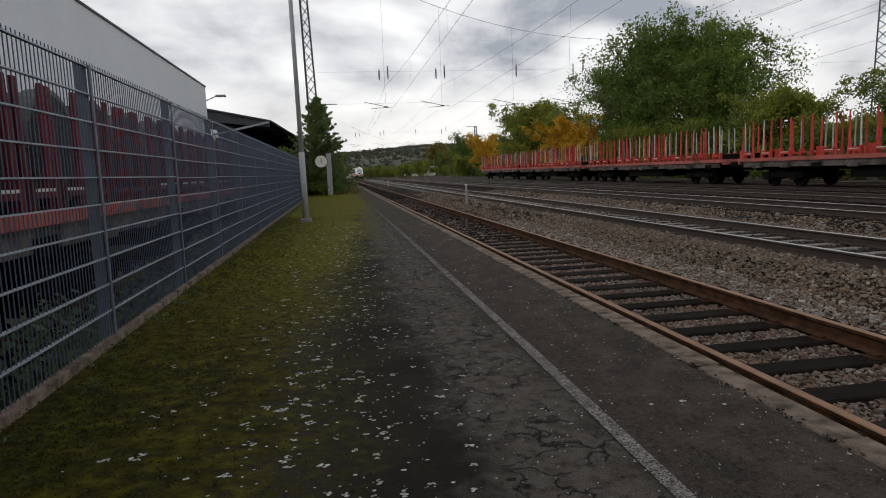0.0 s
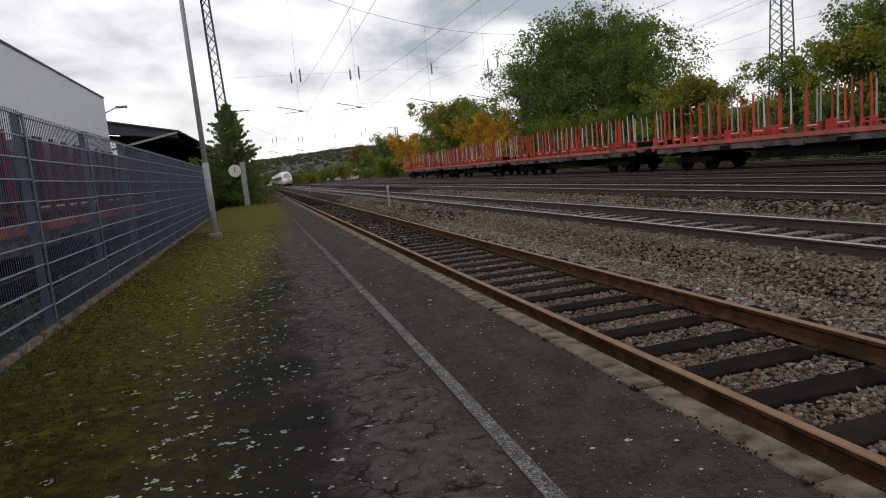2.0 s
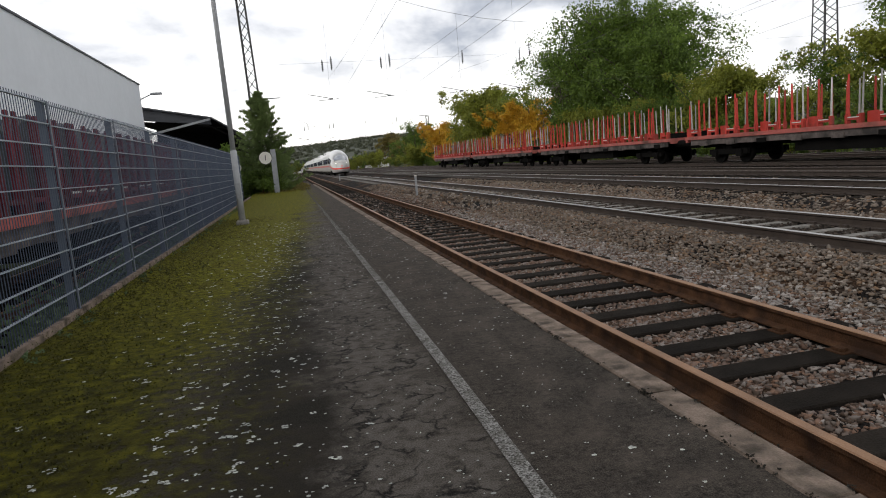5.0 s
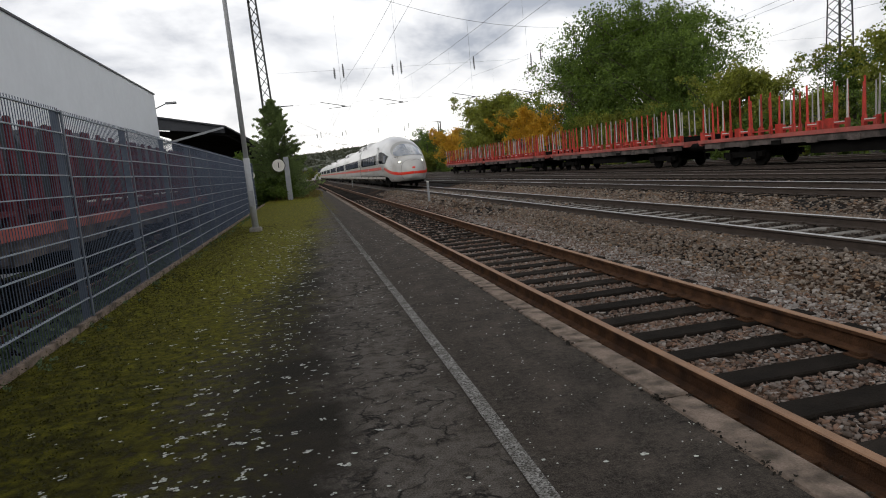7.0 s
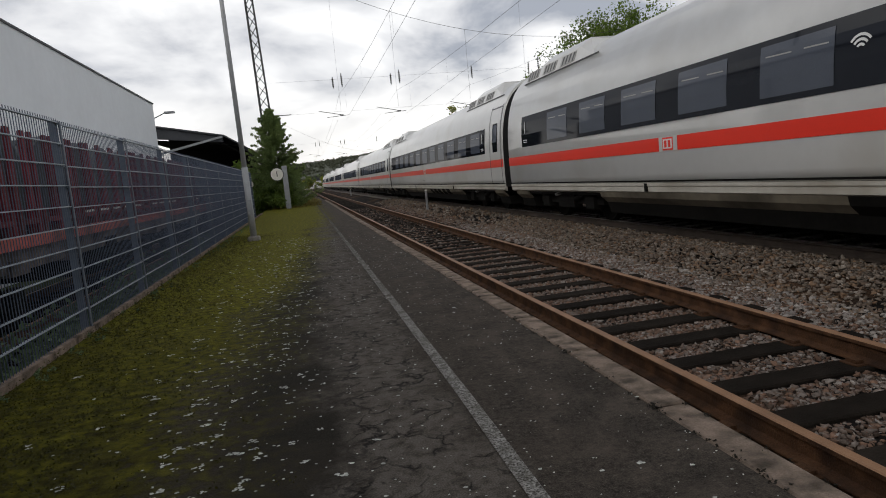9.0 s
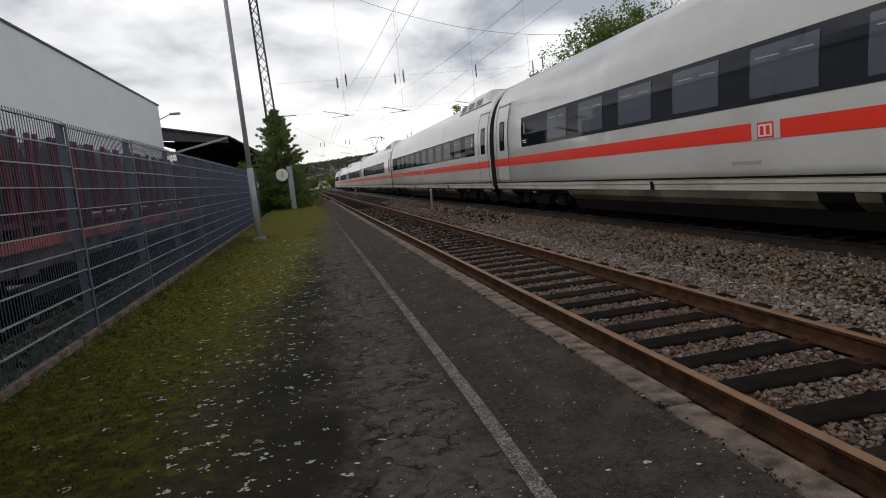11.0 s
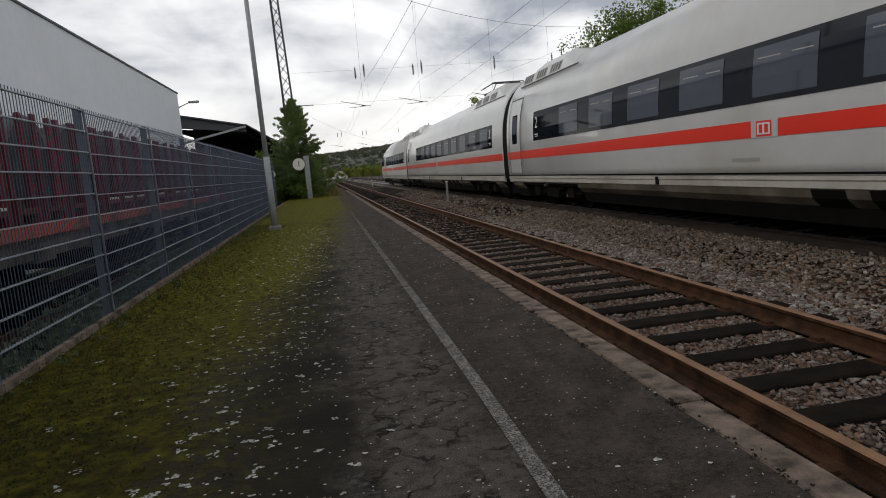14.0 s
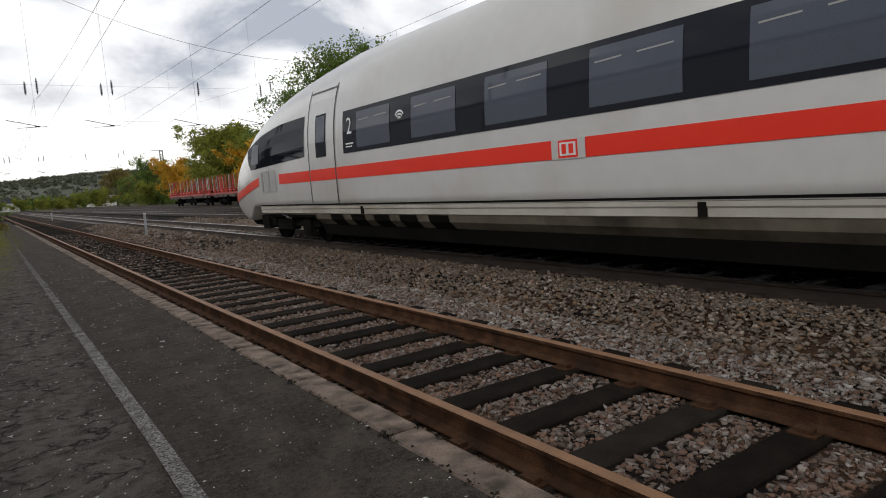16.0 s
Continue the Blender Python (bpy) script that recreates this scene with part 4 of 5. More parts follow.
def window_row(car, y0, y1, side, number, number_front, nose_car=False, lead=1.12):
    """The dark band with its single panes and the class number at one end."""
    part("window_band", flank_strip(y0, y1, 1.80, 2.56, 0.008, side), M["tblack"], car)
    if side not in PANES:
        PANES[side] = mesh_of("pane", flank_strip(-0.575, 0.575, 1.87, 2.49, 0.014, side), M["tglass"])
        # pale strips on the pane, painted glints of the lamps inside
        lit = B()
        for a, c, za, zc in ((-0.50, -0.14, 2.335, 2.345), (0.05, 0.48, 2.345, 2.355)):
            lit.faces.new([lit.verts.new((side * (half_width(z) + 0.017), y, z)) for y, z in ((a, za - 0.008), (c, zc - 0.008), (c, zc + 0.008), (a, za + 0.008))])
        PANES[side, "lamp"] = mesh_of("ceiling_light", lit, M["tgrey"])
    length = y1 - y0
    n = max(1, int((length - 1.0) / 1.77))
    first = y0 + (0.62 if number_front > 1 else lead)
    for k in range(n):
        y = first + k * 1.80 + (0.45 if number_front > 1 and k else 0)
        if y + 0.62 < y1 - 0.5:
            ob = part("pane", PANES[side], None, car)
            ob.location.y = y
            part("ceiling_light", PANES[side, "lamp"], None, ob).location.y = 0
    if number:
        for yn in (y0 + number_front, y1 - 0.27):
            lettering(car, number, 0.42, yn, 2.26, side, M["twhite"], 0.016)
            part("small_text", flank_strip(yn - 0.15, yn + 0.15, 1.95, 1.975, 0.014, side), M["twhite"], car)
            part("small_text", flank_strip(yn - 0.15, yn + 0.10, 1.90, 1.92, 0.014, side), M["twhite"], car)
    # the radio symbol
    if number and nose_car:
        yw = first + 0.885
        for r in (0.05, 0.10, 0.15):
            bm = B()
            for k in range(8):
                a, c = math.pi * (0.2 + 0.6 * k / 8), math.pi * (0.2 + 0.6 * (k + 1) / 8)
                pts = [(yw + q * math.cos(w), 2.18 + q * math.sin(w)) for q, w in ((r - 0.014, a), (r + 0.014, a), (r + 0.014, c), (r - 0.014, c))]
                bm.faces.new([bm.verts.new((side * (half_width(z) + 0.016), y, z)) for y, z in pts])
            part("symbol", bm, M["twhite"], car)


def logo(car, y, side):
    """A plain red-framed tile in the stripe."""
    part("tile", flank_strip(y - 0.26, y + 0.26, 1.345, 1.575, 0.011, side), M["tw"], car)
    f = part("tile_frame", flank_strip(y - 0.15, y + 0.15, 1.36, 1.56, 0.014, side), M["tred"], car)
    part("tile_field", flank_strip(y - 0.125, y + 0.125, 1.385, 1.535, 0.017, side), M["twhite"], f)
    for dy in (-0.055, 0.055):
        part("tile_mark", flank_strip(y + dy - 0.035, y + dy + 0.035, 1.405, 1.515, 0.020, side), M["tred"], f)


def underside(car, y0, y1, bogies):
    """Skirts and boxes under the floor, interrupted at the bogies."""
    for side in (-1, 1):
        bm = extrude_y(B(), [(side * 1.478, 0.845), (side * 1.478, 0.80), (side * 1.462, 0.78), (side * 1.462, 0.70), (side * 1.40, 0.66), (side * 1.40, 0.845)], y0 + 0.02, y1 - 0.02)
        part("sill", bm, M["tw_low"], car, "dusty white sill")
        part("sill_seam", flank_strip(y0 + 0.02, y1 - 0.02, 0.862, 0.890, 0.006, side), M["tunder"], car)
        for f in (0.27, 0.62):
            y = y0 + (y1 - y0) * f
            part("jacking_recess", box(B(), side * 1.455 - 0.03, y, 0.70, side * 1.455 + 0.03, y + 0.09, 0.84), M["tunder"], car)
    cuts = sorted(bogies)
    spans = [(y0 + 0.3, cuts[0] - 2.1), (cuts[0] + 2.1, cuts[1] - 2.1), (cuts[1] + 2.1, y1 - 0.3)]
    for a, c in spans:
        if c - a > 0.8:
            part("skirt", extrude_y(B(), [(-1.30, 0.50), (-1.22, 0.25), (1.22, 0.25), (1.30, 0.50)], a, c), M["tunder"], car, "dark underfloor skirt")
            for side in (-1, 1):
                part("skirt_panel", extrude_y(B(), [(side * 1.445, 0.69), (side * 1.41, 0.58), (side * 1.29, 0.47), (side * 1.27, 0.49), (side * 1.38, 0.60), (side * 1.41, 0.69)], a, c), M["skirt_shade"], car, "dirty cream skirt panel with the shade in its colour")
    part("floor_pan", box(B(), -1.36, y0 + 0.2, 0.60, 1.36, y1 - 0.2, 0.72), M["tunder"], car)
    mid = (cuts[0] + cuts[1]) / 2
    for side in (-1, 1):
        for k in range(5):
            y = mid - 4.6 + k * 0.86
            part("vent", extrude_y(B(), [(side * 1.452, 0.685), (side * 1.418, 0.575), (side * 1.295, 0.46), (side * 1.27, 0.46), (side * 1.27, 0.685)], y, y + 0.52), M["black"], car)


def roof_unit(car, y0, y1):
    """The long low roof fairing with its grilles."""
    pts = [(-1.075, 3.42), (-0.93, 3.76), (-0.68, 3.94), (0.68, 3.94), (0.93, 3.76), (1.075, 3.42)]
    bm = extrude_y(B(), pts, y0 + 0.5, y1 - 0.5)
    for v in bm.verts:
        if v.co.z > 3.6:
            v.co.y += 0.9 if v.co.y < (y0 + y1) / 2 else -0.9
    ru = part("roof_fairing", bm, M["tw"], car)
    for side in (-1, 1):
        part("fairing_seam", bar(B(), (side * 1.075, y0 + 0.3, 3.43), (side * 1.075, y1 - 0.3, 3.43), 0.02, 0.03), M["seam"], ru)
        for k in range(3):
            y = y0 + 1.2 + k * 1.1
            if y + 0.9 < y1:
                slope = Matrix.Translation((side * 1.003, y + 0.35, 3.595)) @ Matrix.Rotation(side * 1.168, 4, "Y")
                gr = part("grille", box(B(), -0.12, 0, -0.02, 0.12, 0.8, 0.008, slope), M["tgrey"], ru, "flush grey roof grille")
                for q in range(4):
                    part("louvre", box(B(), -0.10, 0.06 + 0.19 * q, 0.008, 0.10, 0.13 + 0.19 * q, 0.013, slope), M["seam"], gr)


def plain_car(index, length, front_door, rear_door, number, number_front, rear_unit):
    car = thing("train_coach", "white high-speed train coach with red stripe and dark window band", "train coach", (0, 0, 0), "coaches of the passing train")
    g = 0.28
    body = loft([ring(g), ring(g + 0.02), ring(length * 0.33), ring(length * 0.66), ring(length - g)])
    part("body", body, M["tw"], car, smooth=True)
    for side in (-1, 1):
        w0, w1 = g + 0.75, length - g - 0.75
        if front_door:
            door(car, g + 0.15, g + 1.25, side)
            w0 = g + (3.5 if index == 3 else 1.8)
        if rear_door:
            door(car, length - g - 1.40, length - g - 0.30, side)
            w1 = length - g - (4.6 if index == 5 else 2.6)
        if index == 5:
            w0 = g + 1.25
        if index == 3:
            w1 = length - g - 2.6
        window_row(car, w0, w1, side, number, 1.45 if index == 4 else 0.27, False, 0.72 if index == 2 else 1.12)
        mid = length * 0.5 + 0.12
        y_a, y_z = g, length - g
        for a, c in ((y_a, mid - 0.26), (mid + 0.26, y_z)):
            part("red_stripe", flank_strip(a, c, 1.35, 1.57, 0.007, side), M["tred"], car, "bright red stripe")
        logo(car, mid, side)
        part("small_text", flank_strip(mid + 0.1, mid + 0.7, 1.04, 1.09, 0.006, side), M["tgrey"], car)
    bogies = (3.6, length - 3.6)
    underside(car, g, length - g, bogies)
    for y in bogies:
        bogie(car, y)
    gang = loft([[(x * 0.985, y, 0.78 + (z - 0.85) * 1.0) for x, y, z in ring(yy)] for yy in (length - g - 0.05, length + g + 0.05)])
    part("gangway", gang, M["rubber"], car, "black rubber gangway bellows")
    box_bm = box(B(), -1.2, length - 0.4, 0.3, 1.2, length + 0.4, 0.9)
    part("coupling_cover", box_bm, M["rubber"], car)
    roof_unit(car, 0.6, 5.6)
    if rear_unit:
        roof_unit(car, length - 5.6, length - 0.6)
    return car


def pantograph(car, y, raised):
    p = part("pantograph", B(), M["mast"], car, "dark steel current collector")
    bm = B()
    box(bm, -0.6, y - 0.7, 3.92, 0.6, y + 0.7, 3.98)
    for sx in (-0.5, 0.5):
        for dy in (-0.6, 0.6):
            tube(bm, (sx, y + dy, 3.8), (sx, y + dy, 3.95), 0.07, 0.05, 8)
    if raised:
        tube(bm, (0, y - 0.5, 4.0), (0, y + 0.85, 4.72), 0.05, 0.04, 8)
        for sx in (-1, 1):
            tube(bm, (sx * 0.10, y + 0.85, 4.72), (sx * 0.42, y + 0.05, 5.50), 0.025, 0.02, 6)
        tube(bm, (0.12, y - 0.3, 4.0), (0.12, y + 0.75, 4.66), 0.02, 0.02, 6)
        z = 5.52
    else:
        tube(bm, (0, y - 0.7, 4.05), (0, y + 1.0, 4.12), 0.05, 0.04, 8)
        for sx in (-1, 1):
            tube(bm, (sx * 0.12, y + 1.0, 4.14), (sx * 0.42, y - 0.6, 4.22), 0.025, 0.02, 6)
        z = 4.24
    yy = y + 0.05 if raised else y - 0.6
    for dy in (-0.17, 0.17):
        for a, c in (((-0.55, 0.0), (0.55, 0.0)), ((-0.55, 0.0), (-0.98, -0.22)), ((0.55, 0.0), (0.98, -0.22))):
            bar(bm, (a[0], yy + dy, z + a[1]), (c[0], yy + dy, z + c[1]), 0.04, 0.035)
    p.data = mesh_of("pantograph", bm, M["mast"])


def end_car(length, number, lit):
    car = thing("train_end_car", "white streamlined end car with windscreen, red stripe and dark windows", "train end car", (0, 0, 0), "end cars of the passing train")
    g = 0.28
    rings = []
    n = len(PZ) - 1
    for s in NS + [length - g]:
        half = [shell(min(s, 10.5), j / n) for j in range(n + 1)]
        right = [(p.x, s, p.z) for p in half]
        rings.append([(-x, y, z) for x, y, z in right[:-1]] + right[::-1])
    part("body", loft(rings), M["tw"], car, smooth=True)

    def ellipse(cs, cu, rs, ru, k=18, rings_n=5, top=1.0, slant=0.0):
        """Rows of (s, u) that fill an oval on the surface."""
        rows = []
        for i in range(rings_n + 1):
            f = max(i / rings_n, 0.02)
            rows.append([(cs + rs * f * math.cos(2 * math.pi * j / k) + slant * ru * f * abs(math.sin(2 * math.pi * j / k)), cu + ru * f * math.sin(2 * math.pi * j / k)) for j in range(k + 1)])
        return rows

    part("windscreen_frame", nose_patch(ellipse(4.42, 1.0, 1.50, 0.375, 32, 7), 1, 0.012), M["tgrey"], car, "dark grey windscreen surround", True)
    part("windscreen", nose_patch(ellipse(4.08, 1.0, 1.14, 0.335, 32, 7), 1, 0.022), M["wglass"], car, "large curved windscreen", True)
    for side in (-1, 1):
        # red stripe: level along the car, dropping round the nose
        def zs(s):
            return float(np.interp(s, [1.9, 2.3, 2.9, 3.7, 4.6, 5.6, 6.2], [0.93, 0.92, 0.93, 0.99, 1.11, 1.27, 1.35]))

        ss = list(1.9004 + 4.2996 * np.linspace(0, 1, 50) ** 1.7)
        part("red_stripe", nose_patch([[(s, u_at(s, zs(s) + q * (0.20 if s > 3 else 0.17))) for q in (0, 0.25, 0.5, 0.75, 1)] for s in ss], side, 0.012), M["tred"], car, "bright red stripe")
        mid = 17.4 if lit else 16.5
        for a, c in ((7.6, mid - 0.26), (mid + 0.26, length - g)):
            part("red_stripe", flank_strip(a, c, 1.35, 1.57, 0.007, side), M["tred"], car, "bright red stripe")
        logo(car, mid, side)
        # cab window
        top = lambda s: float(np.interp(s, [5.0, 6.4, 7.6, 9.1], [2.27, 2.54, 2.66, 2.68]))
        low = lambda s: float(np.interp(s, [5.0, 5.55, 9.1], [2.22, 1.75, 1.86]))
        rows = [[(s, u_at(s, low(s) + (top(s) - low(s)) * q)) for q in (0, 0.25, 0.5, 0.75, 1)] for s in np.linspace(5.0, 9.1, 22)]
        part("cab_window", nose_patch(rows, side, 0.012), M["tblack"], car, "dark cab side window")
        rows = [[(s, u_at(s, 1.88 + 0.46 * q)) for q in (0, 0.5, 1)] for s in np.linspace(5.62, 6.25, 5)]
        part("pane", nose_patch(rows, side, 0.018), M["tglass"], car)
        # the mark on the flank: three plain grey blocks
        for y0, y1 in ((6.42, 6.52), (6.64, 6.96), (7.09, 7.40)):
            if side < 0:
                y0, y1 = 13.82 - y1, 13.82 - y0
            part("mark_block", flank_strip(y0, y1, 1.20, 1.68, 0.006, side), M["mark"], car)
        dd = 0.0 if lit else -0.22
        door(car, 9.55 + dd, 10.75 + dd, side)
        window_row(car, 10.9, length - g - 1.15, side, number, 0.27, True, 2.0 if lit else 1.12)
        # seams of the nose cover
        for s0, s1 in ((4.02, 4.032), (2.55, 2.575)):
            u0, u1 = (0.02, 0.60) if s0 > 3 else (0.03, 0.48)
            part("cover_seam", nose_patch([[(s, u0 + (u1 - u0) * q / 10) for s in (s0, s1)] for q in range(11)], side, 0.005), M["seam"], car)
        part("cover_seam", nose_patch([[(s + 0.02 * q, 0.48 + 0.52 * ((2.56 - s) / 0.28) ** 0.6) for q in (0, 1)] for s in np.linspace(2.28, 2.56, 14)], side, 0.012), M["seam"], car)
        rows = [[(s, u_at(s, z)) for s in np.linspace(2.74, 3.06, 5)] for z in np.linspace(1.68, 1.86, 5)]
        part("headlight_housing", nose_patch(rows, side, 0.010), M["tgrey"], car)
        rows = [[(s, u_at(s, z)) for s in np.linspace(2.78, 2.92, 4)] for z in np.linspace(1.72, 1.83, 4)]
        part("headlight", nose_patch(rows, side, 0.020), lamp_glow if lit else M["tglass"], car, "lit headlight" if lit else "dark tail light")
        for k in range(4):
            s = 3.32 + 0.04 * k
            rows = [[(ss_, u_at(ss_, 2.04 + 0.045 * k + 0.16 * (ss_ - s) + q * 0.02)) for q in (0, 1)] for ss_ in np.linspace(s, s + 0.55, 5)]
            part("nose_grille", nose_patch(rows, side, 0.008), M["seam"], car)
    bogies = (7.2, length - 3.6)
    underside(car, 6.2, length - g, bogies)
    for y in bogies:
        bogie(car, y)
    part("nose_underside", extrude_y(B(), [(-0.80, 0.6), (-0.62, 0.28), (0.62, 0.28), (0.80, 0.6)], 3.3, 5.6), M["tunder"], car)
    part("nose_tile", nose_patch([[(s, u) for u in np.linspace(0.84, 1.16, 5)] for s in (1.945, 1.96, 1.98)], 1, 0.014), M["tred"], car, "small red tile")
    part("wiper", nose_patch([[(2.95 + 0.8 * q, 0.88 + 0.06 * q + w) for w in (0, 0.012)] for q in np.linspace(0, 1, 6)], 1, 0.03), M["seam"], car)
    roof_unit(car, length - 5.6, length - 0.6)
    return car


E_LEN, C_LEN = 25.7, 24.775
COACHES = []
first = end_car(E_LEN, "1", True)
gang = loft([[(x * 0.985, y, 0.78 + (z - 0.85) * 1.0) for x, y, z in ring(yy)] for yy in (E_LEN - 0.33, E_LEN + 0.33)])
part("gangway", gang, M["rubber"], first, "black rubber gangway bellows")
COACHES.append((first, 0.0, 0))
for k, (fd, rd, num, nf, ru) in enumerate(((True, False, "1", True, True), (True, True, "1", True, False), (True, False, "2", True, False),
                                           (True, False, "2", True, False), (True, True, "2", True, True), (False, True, "2", True, True))):
    c = plain_car(k, C_LEN, fd, rd, num, nf, ru)
    if k == 3:
        pantograph(c, 21.3, True)
    if k == 5:
        pantograph(c, 4.8, False)
    COACHES.append((c, E_LEN + k * C_LEN, 0))
last = end_car(E_LEN, "2", False)
COACHES.append((last, 2 * E_LEN + 6 * C_LEN, 180))


# ---- stake wagons ----
def wagon_wheelset(w, y, low):
    wh = B()
    for sx in (-1, 1):
        tube(wh, (sx * 0.70, y, low + 0.46), (sx * 0.83, y, low + 0.46), 0.46, 0.45, 20)
    tube(wh, (-0.75, y, low + 0.46), (0.75, y, low + 0.46), 0.08, 0.08, 8)
    part("wheelset", wh, M["black"], w)


def stake_wagon(paint, beam, stakes, stake_top, steel_share, label, beam_low=1.08, wide=1.0):
    """A four-axle flat wagon with upright timber stakes; origin at its middle on the rail."""
    w = thing("stake_wagon", label, "freight wagon", (0, 0, 0), "parked stake wagons")
    L = 9.45
    bm = B()
    for sx in (-1, 1):
        box(bm, sx * 1.38 - 0.05, -L, beam_low, sx * 1.38 + 0.05, L, 1.36)
    box(bm, -1.38, -L, 1.08, 1.38, -L + 0.15, 1.36)
    box(bm, -1.38, L - 0.15, 1.08, 1.38, L, 1.36)
    part("frame", bm, beam, w, "bleached red side beam")
    part("deck", box(B(), -1.33, -L + 0.15, 1.22, 1.33, L - 0.15, 1.28), M["black"], w)
    part("centre_sill", box(B(), -0.35, -L, 0.75, 0.35, L, 1.08), M["black"], w)
    for sx in (-1, 1):
        part("lower_sill", bevelled(box(B(), sx * 1.33 - 0.03, -L + 0.4, 0.92, sx * 1.33 + 0.03, L - 0.4, beam_low), 0.008), M["sill_grey"], w, "dirty grey lower sill")
        for k in range(9):
            y = -8 + k * 2.0
            part("frame_bracket", box(B(), sx * 1.30 - 0.1, y - 0.28, 0.88, sx * 1.30 + 0.1, y + 0.28, 1.08), M["sill_grey"] if k % 3 else M["black"], w)
    st = bevelled(box(B(), -0.045, -0.042 * wide, 0, 0.045, 0.042 * wide, stake_top - 1.36), 0.010)
    for v in st.verts:
        if v.co.z > 1:
            v.co.x *= 0.6
            v.co.y *= 0.6
    me_r = mesh_of("stake", st, paint)
    me_s = me_r.copy()
    for v in me_s.vertices:
        v.co.x, v.co.y = v.co.x * 0.75, v.co.y * 0.75
    me_s.materials.clear()
    me_s.materials.append(M["stake_steel"])
    hd = B()
    box(hd, -0.08, -0.33, 0, 0.08, -0.25, 0.34)
    box(hd, -0.08, 0.25, 0, 0.08, 0.33, 0.34)
    box(hd, -0.08, -0.25, 0.13, 0.08, 0.25, 0.20)
    cradle = mesh_of("stake_cradle", hd, paint)
    white = mesh_of("cradle_plate", box(B(), -0.085, -0.24, 0.2, 0.085, 0.24, 0.235), M["white_wall"])
    rng = random.Random(label)
    for k in range(stakes):
        y = -L + 0.75 + k * (2 * L - 1.5) / (stakes - 1)
        for sx in (-1, 1):
            c = part("stake_cradle", cradle, None, w)
            c.location = (sx * 1.30, y, 1.36)
            if rng.random() < 0.6:
                p = part("cradle_plate", white, None, w, "pale bolster plate")
                p.location = (sx * 1.30, y, 1.362)
            if steel_share > 0.3 and k % 2 and sx < 0:
                part("red_panel", box(B(), sx * 1.15 - 0.02, y + 0.45, 1.285, sx * 1.15 + 0.02, y + 0.95, 1.75), paint, w, "bright red panel on the deck")
            for dy in (-0.29, 0.29):
                s = part("stake", me_s if rng.random() < steel_share else me_r, None, w)
                s.location = (sx * (1.30 + rng.uniform(-0.02, 0.02)), y + dy, 1.36)
                s.rotation_euler = (rng.uniform(-0.02, 0.02), rng.uniform(-0.025, 0.025), 0)
    for y in (-L + 0.35, L - 0.35):
        h = B()
        box(h, -1.2, y - 0.05, 1.3, 1.2, y + 0.05, 1.62)
        part("headboard", h, M["black"], w)
        for sx in (-1, 1):
            part("buffer", tube(B(), (sx * 0.88, y, 1.05), (sx * 0.88, y + (0.95 if y > 0 else -0.95), 1.05), 0.16, 0.20, 14), M["black"], w)
    for yc in (-6.6, 6.6):
        f = B()
        for sx in (-1, 1):
            box(f, sx * 1.02 - 0.07, yc - 1.35, 0.42, sx * 1.02 + 0.07, yc + 1.35, 0.66)
            for dy in (-0.9, 0.9):
                box(f, sx * 1.05 - 0.14, yc + dy - 0.18, 0.32, sx * 1.05 + 0.14, yc + dy + 0.18, 0.62)
        box(f, -1.0, yc - 0.25, 0.4, 1.0, yc + 0.25, 0.78)
        part("bogie_frame", f, M["black"], w)
        for dy in (-0.9, 0.9):
            wagon_wheelset(w, yc + dy, 0)
    bm = B()
    box(bm, -1.1, -2.4, 0.45, 1.1, 2.4, 0.95)
    part("brake_gear", bm, M["black"], w)
    return w


wagon = stake_wagon(M["wred"], M["wpink"], 14, 3.10, 0.42, "red flat wagon with rows of upright stakes", 1.19)
Y_WAGONS = [20.4, 40.55, 60.7, 80.0]
wagon.matrix_basis = pose(20.4, Y_WAGONS[0], -0.22)
for y in Y_WAGONS[1:] + [0.2, -20.0]:
    copy_thing(wagon, pose(20.4, y, -0.22))
def add_coils(w):
    """Dark steel coils lying across the wagon between its stakes."""
    for k in range(12):
        y = -8.4 + k * 1.527
        c = part("coil", tube(B(), (-1.12, y, 2.06), (1.12, y, 2.06), 0.70, 0.70, 24), M["coil"], w, "dark steel coil")
        rim = B()
        for j in range(16):
            a, b = math.pi * j / 16, math.pi * (j + 1) / 16
            q = [(1.13, y + r * math.cos(v), 2.06 + r * math.sin(v)) for r, v in ((0.67, a), (0.73, a), (0.73, b), (0.67, b))]
            rim.faces.new([rim.verts.new(p) for p in q])
        bmesh.ops.remove_doubles(rim, verts=rim.verts[:], dist=0.001)
        bmesh.ops.solidify(rim, geom=rim.faces[:], thickness=0.2)
        part("coil_wrap", rim, M["coil_rim"], c, "grey wrapping band")


old = stake_wagon(M["oldred"], M["wpink"], 22, 2.76, 0.04, "dull red stake wagon parked behind the mesh fence", 1.20, 1.8)
add_coils(old)
old.matrix_basis = pose(-5.5, 15.2, -0.50)
copy_thing(old, pose(-5.5, 35.4, -0.50))
near = stake_wagon(M["oldred"], M["black"], 22, 2.76, 0.04, "dull red stake wagon with a dark frame behind the fence", 1.20, 1.8)
add_coils(near)
near.matrix_basis = pose(-5.5, -4.5, -0.50)


